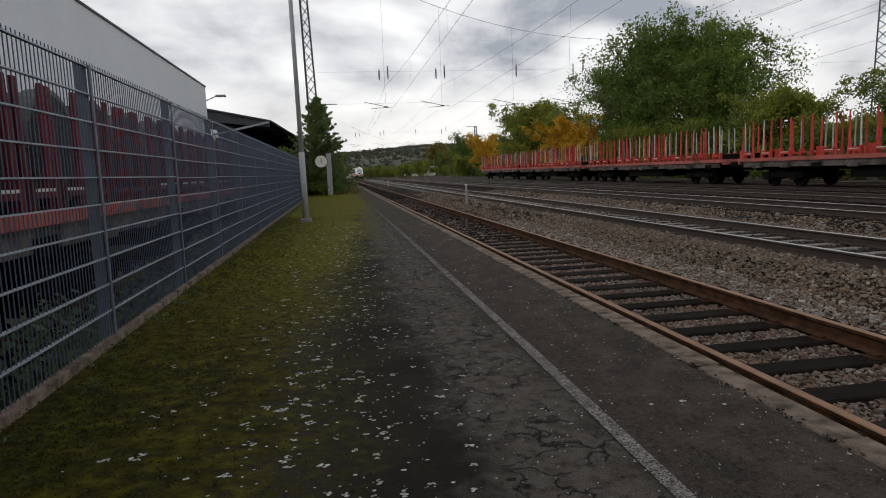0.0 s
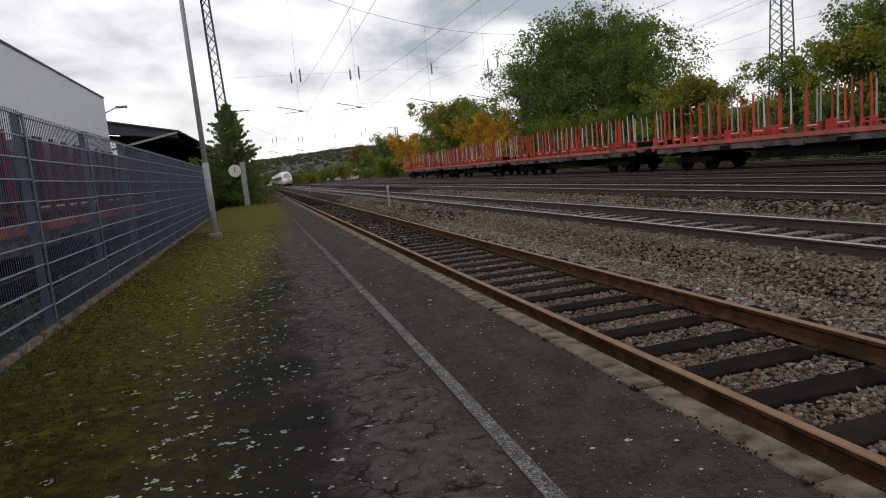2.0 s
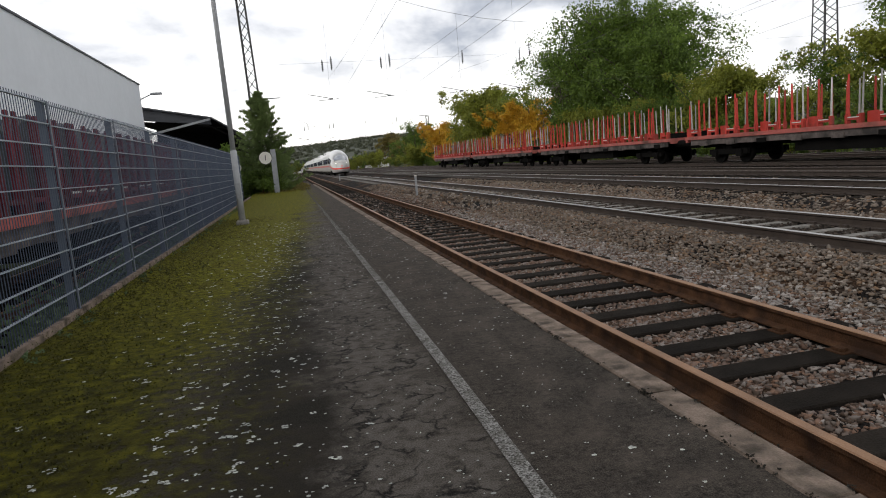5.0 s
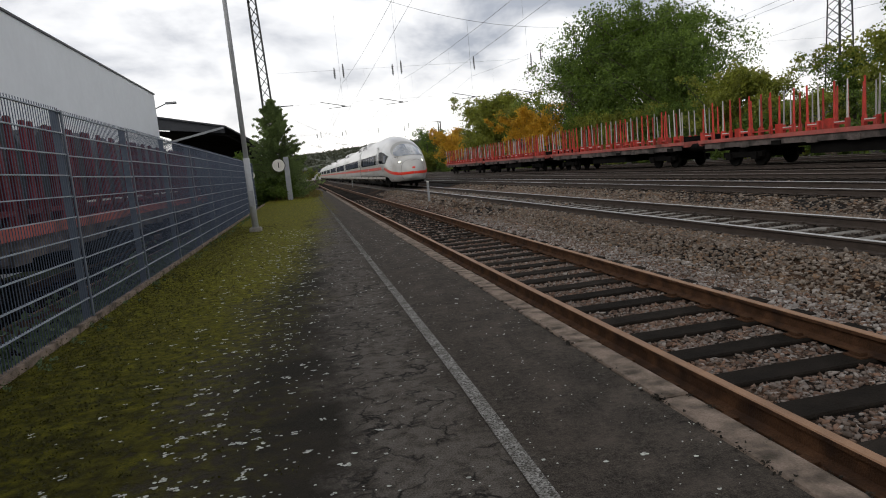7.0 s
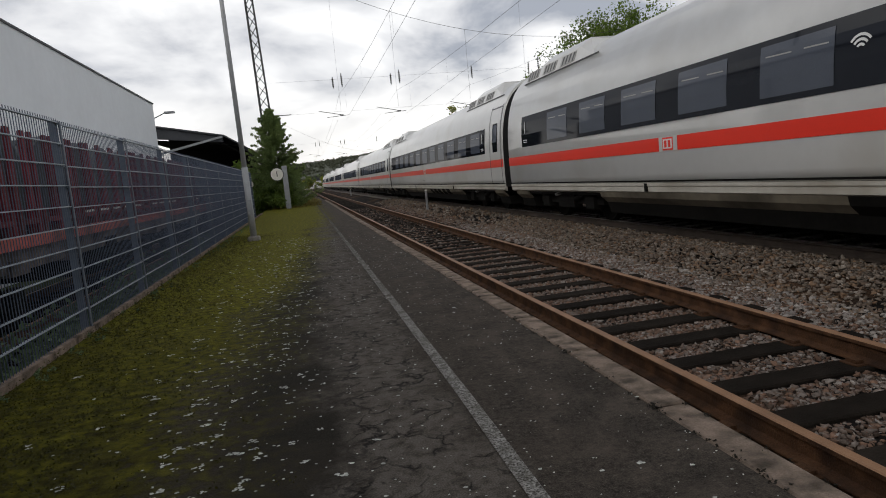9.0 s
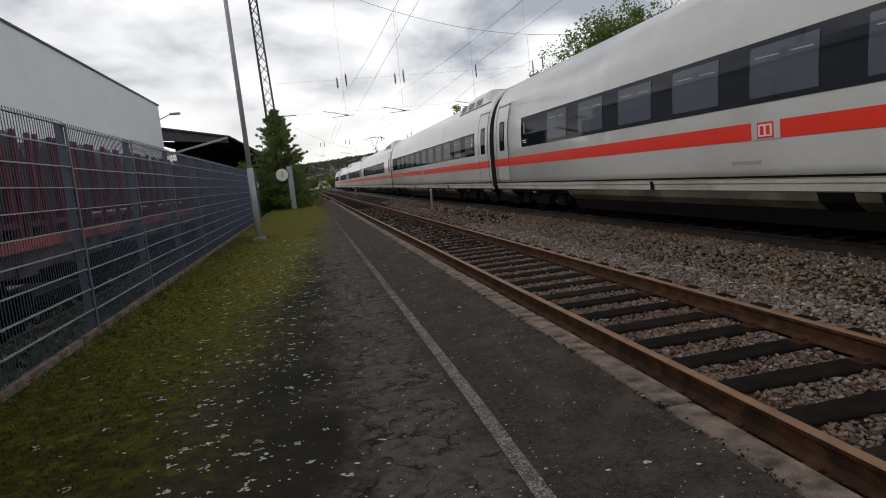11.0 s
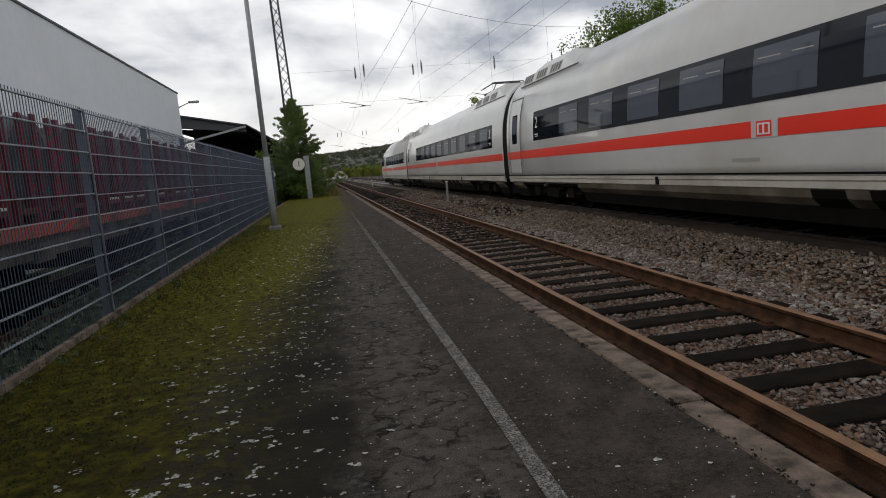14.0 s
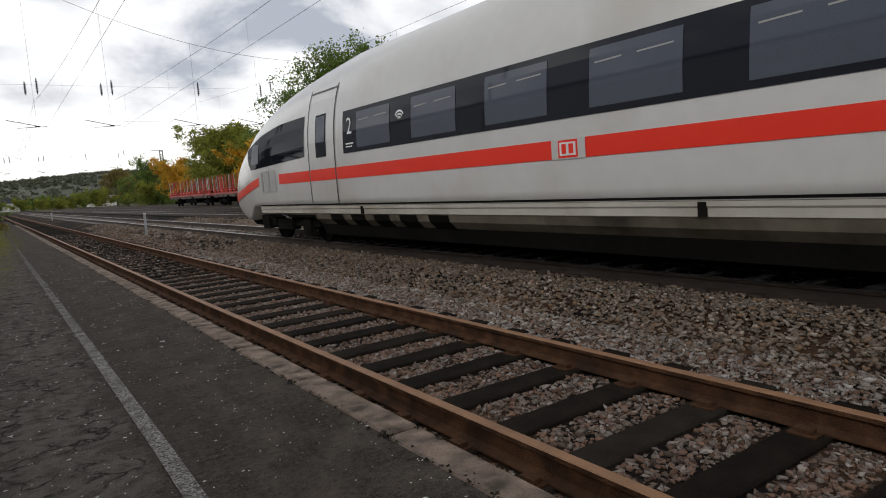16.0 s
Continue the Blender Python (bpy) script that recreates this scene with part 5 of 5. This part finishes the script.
# ---- overhead line ----
def lattice_mast(x, y, h, w0, w1, lean_x=0.0, cap=False):
    t = thing("lattice_mast", "dark steel lattice mast of the overhead line", "lattice mast", (x, y, -0.9), "overhead line masts")
    legs = []
    for sx in (-1, 1):
        for sy in (-1, 1):
            a, c = (sx * w0, sy * w0, 0), (sx * w1 + lean_x, sy * w1, h)
            legs.append((Vector(a), Vector(c)))
            part("leg", bar(B(), a, c, 0.09, 0.09), M["mast"], t)
    bm = B()
    n = int(h / 0.75)
    for i, j in ((0, 1), (1, 3), (3, 2), (2, 0)):
        for k in range(n):
            f0, f1 = k / n, (k + 1) / n
            p = legs[i][0].lerp(legs[i][1], f0) if k % 2 else legs[j][0].lerp(legs[j][1], f0)
            q = legs[j][0].lerp(legs[j][1], f1) if k % 2 else legs[i][0].lerp(legs[i][1], f1)
            bar(bm, p, q, 0.05, 0.05)
    part("bracing", bm, M["mast"], t)
    part("footing", bevelled(box(B(), -w0 - 0.3, -w0 - 0.3, -0.3, w0 + 0.3, w0 + 0.3, 0.25), 0.03), M["kerb"], t)
    if cap:
        part("cross_arm", bar(B(), (-2.4, 0, h - 0.1), (0.4, 0, h - 0.1), 0.12, 0.12), M["mast"], t)
    return t


lattice_mast(-2.2, 46.0, 18.0, 0.36, 0.20, -0.45)
lattice_mast(41.5, 45.0, 20.0, 0.8, 0.42, 0.3)
lattice_mast(34.3, 106.0, 12.9, 0.55, 0.35, 0.0, True)
lattice_mast(36.2, 172.0, 13.6, 0.5, 0.3, 0.0, True)
lattice_mast(-3.0, 106.0, 13.0, 0.45, 0.25)


def sag(a, c, d, n=14):
    a, c = Vector(a), Vector(c)
    return [a.lerp(c, k / n) - Vector((0, 0, d * 4 * (k / n) * (1 - k / n))) for k in range(n + 1)]


def cable(bm, pts, r=0.012):
    """One continuous wire through the points."""
    pts = [Vector(p) for p in pts]
    rows = []
    for k, p in enumerate(pts):
        d = (pts[min(k + 1, len(pts) - 1)] - pts[max(k - 1, 0)]).normalized()
        a = d.cross(Vector((0, 0, 1)) if abs(d.z) < 0.9 else Vector((1, 0, 0))).normalized()
        c = d.cross(a)
        rows.append([bm.verts.new(p + (a * math.cos(w) + c * math.sin(w)) * r) for w in (0.8, 2.37, 3.94, 5.5)])
    for u, v in zip(rows, rows[1:]):
        for i in range(4):
            bm.faces.new((u[i], u[(i + 1) % 4], v[(i + 1) % 4], v[i]))


def insulator(t, p, h):
    bm = B()
    tube(bm, p, (p[0], p[1], p[2] - h), 0.03, 0.03, 6)
    for k in range(5):
        z = p[2] - h * (0.2 + 0.15 * k)
        tube(bm, (p[0], p[1], z), (p[0], p[1], z - 0.04), 0.09, 0.05, 10)
    part("insulator", bm, M["insulator"], t, "ribbed brown insulator")


def headspan(y, xl, xr, tracks, z_top_l, z_top_r, z_low, z_mid):
    t = thing("headspan", "cross-span wires with insulators over the tracks", "overhead line", (0, 0, 0), "overhead line spans")
    bm = B()
    top = sag((xl, y, z_top_l), (xr, y, z_top_r), 6.4, 30)
    cable(bm, top, 0.014)
    part("span_wire", bm, M["wire"], t)
    part("span_wire", (lambda b: (cable(b, sag((xl, y, z_mid + 0.1), (xr, y, z_mid + 0.3), 0.12), 0.006), b)[1])(B()), M["wire"], t)
    part("span_wire", (lambda b: (cable(b, sag((xl, y, z_low), (xr, y, z_low), 0.05), 0.006), b)[1])(B()), M["wire"], t)
    tops = np.array([(p.x, p.z) for p in top])
    for x in tracks:
        zt = float(np.interp(x, tops[:, 0], tops[:, 1]))
        h = B()
        cable(h, [(x, y, zt), (x, y, z_low)], 0.008)
        part("hanger", h, M["wire"], t)
        insulator(t, (x + 0.25, y, z_mid + 0.45), 0.9)
        if x < 9:
            insulator(t, (x - 0.35, y, z_mid + 0.25), 0.75)
        a = B()
        bar(a, (x - 1.5, y, z_low + 0.10), (x + 0.1, y, z_low - 0.26), 0.035, 0.035)
        bar(a, (x - 1.0, y, z_low - 0.36), (x + 0.5, y, z_low - 0.28), 0.03, 0.03)
        bar(a, (x - 0.1, y, z_low - 0.27), (x + 0.14, y, z_low - 0.27), 0.09, 0.09)
        part("registration_arm", a, M["mast"], t)
    insulator(t, (17.0, y, z_mid + 0.75), 0.9)
    bm = B()
    bar(bm, (xl, y, z_low), (xl + 1.6, y, z_low), 0.05, 0.05)
    part("registration_arm", bm, M["mast"], t)


CW = (2.62, 6.58, 11.76, 16.0)
headspan(45.5, -2.3, 41.5, CW, 16.5, 16.5, 5.95, 8.0)
headspan(106.0, -3.0, 34.3, CW, 11.5, 11.5, 5.95, 7.6)


def catenary(x):
    t = thing("catenary", "contact wire hung from a carrying wire on droppers", "overhead line", (0, 0, 0), "overhead line wires")
    spans = [(-16.0, 45.5), (45.5, 106.0), (106.0, 170.0), (170.0, 236.0)]
    for y0, y1 in spans:
        stag = 0.3 if y0 < 50 else -0.3
        a = B()
        cable(a, sag((x - stag, y0, 5.36), (x + stag, y1, 5.36), 0.02), 0.005)
        part("contact_wire", a, M["wire"], t)
        c = B()
        up = sag((x, y0, 7.1), (x, y1, 7.1), 1.0, 12)
        cable(c, up, 0.006)
        part("carrying_wire", c, M["wire"], t)
        for p in up[1:-1:2]:
            d = B()
            cable(d, [p, (p.x, p.y, 5.36)], 0.0025)
            part("dropper", d, M["wire"], t)


for x in CW[:3]:
    catenary(x)

feed = thing("feeder_lines", "thin feeder wires strung between the masts", "overhead line", (0, 0, 0))
for x, z in ((40.5, 12.5), (42.3, 12.5), (41.4, 10.0)):
    bm = B()
    cable(bm, sag((x, -15, z), (x, 45, z), 0.9), 0.013)
    cable(bm, sag((x, 45, z), (34.3, 106, z - 1), 0.9), 0.013)
    part("feeder_wire", bm, M["wire"], feed)


# ---- plants ----
def leaf_cloud(clumps, per, size, seed, spread, droop=0.0):
    """Many small leaf blades round the clump centres: arrays of vertices and quads."""
    rng = np.random.default_rng(seed)
    c = np.repeat(np.asarray(clumps), per, axis=0)
    n = len(c)
    pos = c[:, :3] + rng.normal(0, 0.62, (n, 3)) * np.repeat(np.asarray(spread), per)[:, None] * (1, 1, 0.85)
    a = rng.normal(0, 1, (n, 3))
    a[:, 2] -= droop
    a /= np.linalg.norm(a, axis=1)[:, None]
    b = np.cross(a, rng.normal(0, 1, (n, 3)))
    b /= np.linalg.norm(b, axis=1)[:, None] + 1e-9
    s = size * rng.uniform(0.6, 1.4, n)[:, None]
    V = np.stack([pos - a * s, pos + b * s * 0.55, pos + a * s, pos - b * s * 0.55], 1)
    return V.reshape(-1, 3), np.arange(4 * n).reshape(-1, 4)


def broadleaf(name, label, h, r, material, seed, leaf=0.17, clumps=150, per=75, low=0.22, shape=1.0, thin=False):
    """Trunk, limbs that fan out, and leaf sprays along the outer part of every limb."""
    rng = np.random.default_rng(seed)
    t = thing(name, label, "tree" if name == "tree" else "bush", (0, 0, 0), "trees beside the tracks")
    bm = B()
    base_r = 0.018 * h + 0.05
    tube(bm, (0, 0, -0.3), (0.1, 0.05, h * 0.4), base_r, base_r * 0.7, 8)
    tube(bm, (0.1, 0.05, h * 0.4), (0.0, 0.1, h * 0.92), base_r * 0.7, 0.03, 7)
    cl, sp = [], []
    limbs = max(9, clumps // 11)
    for k in range(limbs):
        f = (k + rng.uniform(0.2, 0.8)) / limbs
        ang = 2.4 * k + rng.normal(0, 0.35)
        prof = math.sin(math.pi * min(0.95, 0.20 + 0.72 * f ** shape)) ** 0.7
        length = r * prof * rng.choice([0.45, 0.7, 0.95, 1.08, 1.38])
        root = Vector((0.05, 0.05, h * (low + (0.80 - low) * f)))
        tip = root + Vector((math.cos(ang), math.sin(ang), rng.uniform(0.25, 0.85) + 0.6 * f)) * length
        tip.z = min(tip.z, h * rng.uniform(0.94, 1.02))
        if k % 2 == 0 or thin:
            tube(bm, root, tip, base_r * 0.32, 0.012, 5, False)
        for q in np.linspace(0.25, 1.02, 11):
            off = rng.normal(0, 1, 3) * (0.115 if thin else 0.15) * length * (1.25 - 0.5 * q)
            p = root.lerp(tip, float(q)) + Vector(off)
            if p.z > 0.02 * h:
                cl.append(tuple(p))
                sp.append(rng.uniform(0.35, 1.05) * r * (0.15 if thin else 0.195))
    part("trunk", bm, M["bark"], t, smooth=True)
    V, F = leaf_cloud(cl, per, leaf, seed + 1, sp)
    part("crown", raw_mesh("crown", V, F, material), None, t)
    return t


def place(src, spots, first_at):
    src.matrix_basis = pose(*first_at[:3], 0, 0, first_at[3]) @ Matrix.Scale(first_at[4], 4)
    for x, y, z, rz, s in spots:
        ob = copy_thing(src, pose(x, y, z, 0, 0, rz))
        ob.scale = (s, s, s)


big = broadleaf("tree", "tall green deciduous tree with a dense crown", 14.5, 5.2, M["green"], 11, 0.135, 560, 60, 0.08)
place(big, [(34.0, 69, -0.9, 80, 1.13), (34, 54.8, -0.9, 200, 0.82), (40, 66, -0.9, 10, 1.12), (35, 79, -0.9, 300, 0.98), (55, 34, -0.9, 40, 0.7)], (34.5, 61, -0.9, 0, 1.08))
light = broadleaf("tree", "smaller green tree with yellowing leaves", 8.0, 3.4, M["yellowgreen"], 21, 0.12, 260, 75, 0.08)
place(light, [(33.0, 104, -0.9, 60, 1.55), (33, 112, -0.9, 190, 1.65), (32.5, 96, -0.9, 140, 1.25), (31, 44.5, -0.9, 250, 0.8), (31.5, 55, -0.9, 130, 0.72), (31, 66, -0.9, 30, 0.75), (37, 33.5, -0.9, 30, 1.0), (40, 28, -0.9, 80, 1.1),
             (35, 120, -0.9, 15, 1.5), (33, 180, -0.9, 95, 1.0), (30.5, 60, -0.9, 77, 0.7), (30.5, 36, -0.9, 177, 0.55)], (32.5, 42.8, -0.9, 0, 0.90))
dark = broadleaf("tree", "dark green tree with a thinning crown", 9.0, 3.2, M["green"], 31, 0.115, 260, 46, 0.10)
place(dark, [(38.5, 40.3, -0.9, 80, 0.84), (44, 39, -0.9, 250, 1.2), (36, 29, -0.9, 300, 0.7), (46, 36, -0.9, 150, 1.15), (42, 30, -0.9, 210, 1.05), (34, 97, -0.9, 33, 1.15), (36, 115, -0.9, 120, 1.3), (30, 160, -0.9, 10, 1.2), (28, 175, -0.9, 70, 0.8),
            (48, 24, -0.9, 20, 1.0), (31, 70.5, -0.9, 200, 0.6), (31, 51, -0.9, 100, 0.6), (31, 30, -0.9, 140, 0.45), (31, 22, -0.9, 20, 0.4)], (41, 34.5, -0.9, 0, 1.15))
gold = broadleaf("tree", "autumn tree with orange and yellow leaves", 7.6, 2.8, M["orange"], 41, 0.15, 120, 65, 0.08)
place(gold, [(31.0, 91, -0.9, 120, 1.15), (31.0, 83, -0.9, 20, 1.15), (31, 136, -0.9, 40, 1.2), (31.5, 79, -0.9, 240, 0.7), (32, 142, -0.9, 150, 1.3)], (31.5, 88, -0.9, 0, 1.0))
bron = broadleaf("tree", "bronze-leaved tree at the end of the yard", 8.5, 4.2, M["bronze"], 51, 0.17, 130, 65, 0.06)
place(bron, [(31, 166, -0.9, 70, 1.0), (50, 31, -0.9, 20, 0.95)], (30, 205, -0.9, 0, 1.25))
pale = broadleaf("tree", "sparse pale birch with thin leaves", 10.5, 2.4, M["pale_twigs"], 61, 0.075, 120, 22, 0.2, thin=True)
place(pale, [(34.5, 81, -0.9, 100, 1.05)], (33.0, 77, -0.9, 0, 1.06))
bush = broadleaf("bush", "dense green bush along the yard edge", 3.0, 2.6, M["green"], 71, 0.13, 90, 60, 0.02)
spots = [(30.2 + random.uniform(-0.6, 1.5), y, -0.9, random.uniform(0, 360), random.uniform(0.6, 1.1)) for y in range(14, 160, 5)]
spots += [(-3.0, 43.5, -0.5, 40, 0.6), (-3.2, 42, -0.6, 120, 0.8), (-3.6, 45, -0.6, 200, 1.0), (-3.6, 62, -0.6, 20, 0.6), (14, 260, -0.9, 10, 1.6), (20, 255, -0.9, 60, 1.4), (26, 240, -0.9, 90, 1.6),
          (-2.2, 38.3, -0.15, 10, 0.46), (-2.9, 38.2, -0.15, 80, 0.46), (-2.0, 38.6, -0.15, 50, 0.34), (-3.4, 38.6, -0.3, 150, 0.5)]
place(bush, spots, (-3.0, 41, -0.4, 0, 0.5))
ybush = broadleaf("bush", "yellow-green bush in front of the hill", 3.6, 3.0, M["yellowgreen"], 81, 0.15, 90, 55, 0.02)
place(ybush, [(20, 210, -0.9, 100, 1.1), (13, 235, -0.9, 30, 1.0), (24, 190, -0.9, 200, 1.3), (9, 270, -0.9, 20, 1.2), (28, 150, -0.9, 20, 1.3), (2, 300, -0.9, 70, 1.3), (-6, 220, -0.9, 10, 1.1)], (16, 222, -0.9, 0, 1.0))


def build_conifer():
    rng = np.random.default_rng(9)
    t = thing("conifer", "young dark green conifer behind the sign", "conifer", (-1.95, 39.6, -0.2))
    H = 6.0
    bm = tube(B(), (0, 0, -0.3), (0, 0, H), 0.10, 0.012, 8)
    cl, sp = [], []
    for k in range(240):
        f = (k + rng.uniform(0, 1)) / 240 * 0.97 + 0.02
        ang = 2.4 * k + rng.normal(0, 0.3)
        rr = 1.95 * (1 - f) ** 0.68 * rng.choice([0.6, 0.85, 1.0, 1.1, 1.3])
        root = Vector((0, 0, H * f - 0.05))
        tip = Vector((rr * math.cos(ang), rr * math.sin(ang), H * f + rr * rng.uniform(0.05, 0.42)))
        tube(bm, root, tip, 0.016, 0.004, 4, False)
        for q in np.linspace(0.25, 1.05, 12):
            side = rng.normal(0, 0.085, 3) * rr * (1.2 - 0.95 * q)
            p = root.lerp(tip, float(q)) + Vector(side)
            p.z -= 0.12 * rr * math.sin(math.pi * min(q, 1))
            cl.append(tuple(p))
            sp.append(0.05 + 0.11 * (1 - f) * (1.35 - q))
    part("trunk", bm, M["bark"], t)
    V, F = leaf_cloud(cl, 80, 0.027, 3, sp, 0.5)
    part("crown", raw_mesh("crown", V, F, M["conifer"]), None, t)


build_conifer()


def weeds():
    rng = np.random.default_rng(17)
    cl, sp = [], []
    for _ in range(900):
        x, y = rng.uniform(-4.0, -2.80), -5 + 30 * rng.uniform(0, 1) ** 1.1
        hgt = rng.uniform(0.05, 0.75) * rng.uniform(0.3, 1)
        cl.append((x, y, -0.7 + hgt))
        sp.append(rng.uniform(0.10, 0.25))
    V, F = leaf_cloud(cl, 26, 0.045, 18, sp)
    tagged(new("weeds", raw_mesh("weeds", V, F, M["weeds"])), "green weeds growing along the loading track", "weeds", kind="stuff")
    V, F = leaf_cloud([(rng.uniform(-2.4, 0.4), rng.uniform(36.5, 60), -0.02) for _ in range(260)], 24, 0.05, 19, [0.16] * 260)
    tagged(new("rank_grass", raw_mesh("rank_grass", V, F, M["bronze"])), "brown dead grass at the platform end", "grass", kind="stuff")


weeds()


def moss_tufts():
    """Small cushions of moss and dead leaves that stand up from the asphalt by the fence."""
    rng = np.random.default_rng(29)
    n = 5200
    y = 0.8 + 17 * rng.uniform(0, 1, n) ** 1.5
    x = -2.55 + np.abs(rng.normal(0, 0.62, n))
    keep = x < -0.75 + 0.03 * y
    cl = np.stack([x, y, np.full(n, 0.004)], 1)[keep]
    V, F = leaf_cloud(cl, 12, 0.007, 30, rng.uniform(0.015, 0.06, len(cl)))
    V[:, 2] = np.maximum(V[:, 2], 0.001)
    tagged(new("moss_tufts", raw_mesh("moss_tufts", V, F, M["moss_leaf"])), "olive moss cushions on the platform asphalt", "moss", kind="stuff")
    cl = np.stack([rng.uniform(-2.55, -2.35, 160), rng.uniform(1, 26, 160), np.full(160, 0.02)], 1)
    V, F = leaf_cloud(cl, 14, 0.012, 31, rng.uniform(0.01, 0.03, 160))
    tagged(new("edge_grass", raw_mesh("edge_grass", V, F, M["weeds"])), "small weeds rooted along the fence edging", "weeds", kind="stuff")


def edge_crumbs():
    """Dark crumbs of moss and dirt that gather along the edge stones."""
    rng = np.random.default_rng(37)
    y = 1.0 + 19 * rng.uniform(0, 1, 420) ** 1.3
    y = np.where(rng.uniform(0, 1, 420) < 0.25, 2.775 + np.round(y - 2.775) + rng.normal(0, 0.02, 420), y)
    x = np.where(rng.uniform(0, 1, 420) < 0.75, 0.885 + rng.normal(0, 0.012, 420), 1.03 + rng.normal(0, 0.008, 420))
    V, F = leaf_cloud(np.stack([x, y, np.full(420, 0.006)], 1), 9, 0.006, 38, rng.uniform(0.004, 0.018, 420))
    V[:, 2] = np.clip(V[:, 2], 0.001, 0.014)
    tagged(new("edge_moss", raw_mesh("edge_moss", V, F, M["crumbs"])), "dark moss crumbs along the platform edge stones", "moss", kind="stuff")


M["crumbs"] = leaf_mat("dark_moss_crumbs", (0.010, 0.009, 0.007), (0.040, 0.034, 0.022))
edge_crumbs()
M["moss_leaf"] = leaf_mat("moss_cushions", (0.012, 0.013, 0.002), (0.085, 0.078, 0.006))
moss_tufts()


# ---- distance ----
def build_hill():
    bm = B()
    nx, ny = 150, 22
    grid = []
    for j in range(ny):
        row = []
        for i in range(nx):
            x = -900 + i * 20
            f = j / (ny - 1)
            y = 560 + f * 560
            ridge = 31 + 8 * noise.noise((x * 0.0016, 1.3, 0)) + 0.035 * x + 5 * noise.noise((x * 0.012, 2.3, 0))
            z = -2 + ridge * math.sin(math.pi / 2 * min(1, f * 1.1)) + 2.6 * noise.noise((x * 0.07, y * 0.05, 5))
            row.append(bm.verts.new((x, y, z)))
        grid.append(row)
    for j in range(ny - 1):
        for i in range(nx - 1):
            bm.faces.new((grid[j][i], grid[j][i + 1], grid[j + 1][i + 1], grid[j + 1][i]))
    hill = tagged(new("wooded_hill", mesh_of("wooded_hill", bm, M["hill"], True)), "long low wooded hill with distance haze in its colour", "hill", kind="structure")
    rng = np.random.default_rng(23)
    cl = []
    for _ in range(5200):
        x, f = rng.uniform(-500, 700), rng.uniform(0, 1)
        y = 560 + f * 560
        ridge = 31 + 8 * noise.noise((x * 0.0016, 1.3, 0)) + 0.035 * x + 5 * noise.noise((x * 0.012, 2.3, 0))
        cl.append((x, y, -2 + ridge * math.sin(math.pi / 2 * min(1, f * 1.1)) + rng.uniform(0, 1.5)))
    V, F = leaf_cloud(cl, 30, 1.3, 24, [2.2] * len(cl))
    tagged(new("hill_woods", raw_mesh("hill_woods", V, F, M["hill_leaf"])), "mixed woods covering the far hill", "woods", kind="stuff")
    for k, (x, y, w, h) in enumerate(((6, 320, 9, 4), (36, 300, 12, 4.5), (44, 330, 8, 5), (-2, 350, 14, 4))):
        t = thing("village_house", "pale distant house with a dark roof", "house", (x, y, -0.9), "distant houses")
        part("wall", box(B(), -w / 2, -4, 0, w / 2, 4, h), M["white_wall"], t)
        bm = B()
        extrude_y(bm, [(-w / 2 - 0.4, h), (w / 2 + 0.4, h), (0, h + 2.2)], -4.4, 4.4)
        part("roof", bm, M["dark_roof"], t)
        for q in (-0.25, 0.25):
            part("window", box(B(), q * w - 0.6, -4.03, 1.4, q * w + 0.6, -4.004, 2.6), M["tblack"], t)


# narrow grey-green range, the haze is mixed into the leaf colours
M["hill_leaf"] = leaf_mat("hill_woods", (0.062, 0.074, 0.048), (0.112, 0.118, 0.072))
build_hill()


# ---- the passing train ----
def motions():
    nose = [(0.0, 220.5), (2.0, 169.5), (5.0, 91.8), (8.0, 15.4), (8.5, 3.4), (9.0, -7.9), (11.5, -67.5), (12.5, -92.6), (13.5, -116.9), (14.5, -142.05), (15.5, -166.25), (16.0, -177.8)]
    fine = [(t / 2, float(np.interp(t / 2, [a for a, _ in nose], [c for _, c in nose]))) for t in range(33)]
    for car, off, turn in COACHES:
        walk(car, [(t, pose(6.58, y + off, -0.20, 0, 0, turn)) for t, y in fine])


motions()
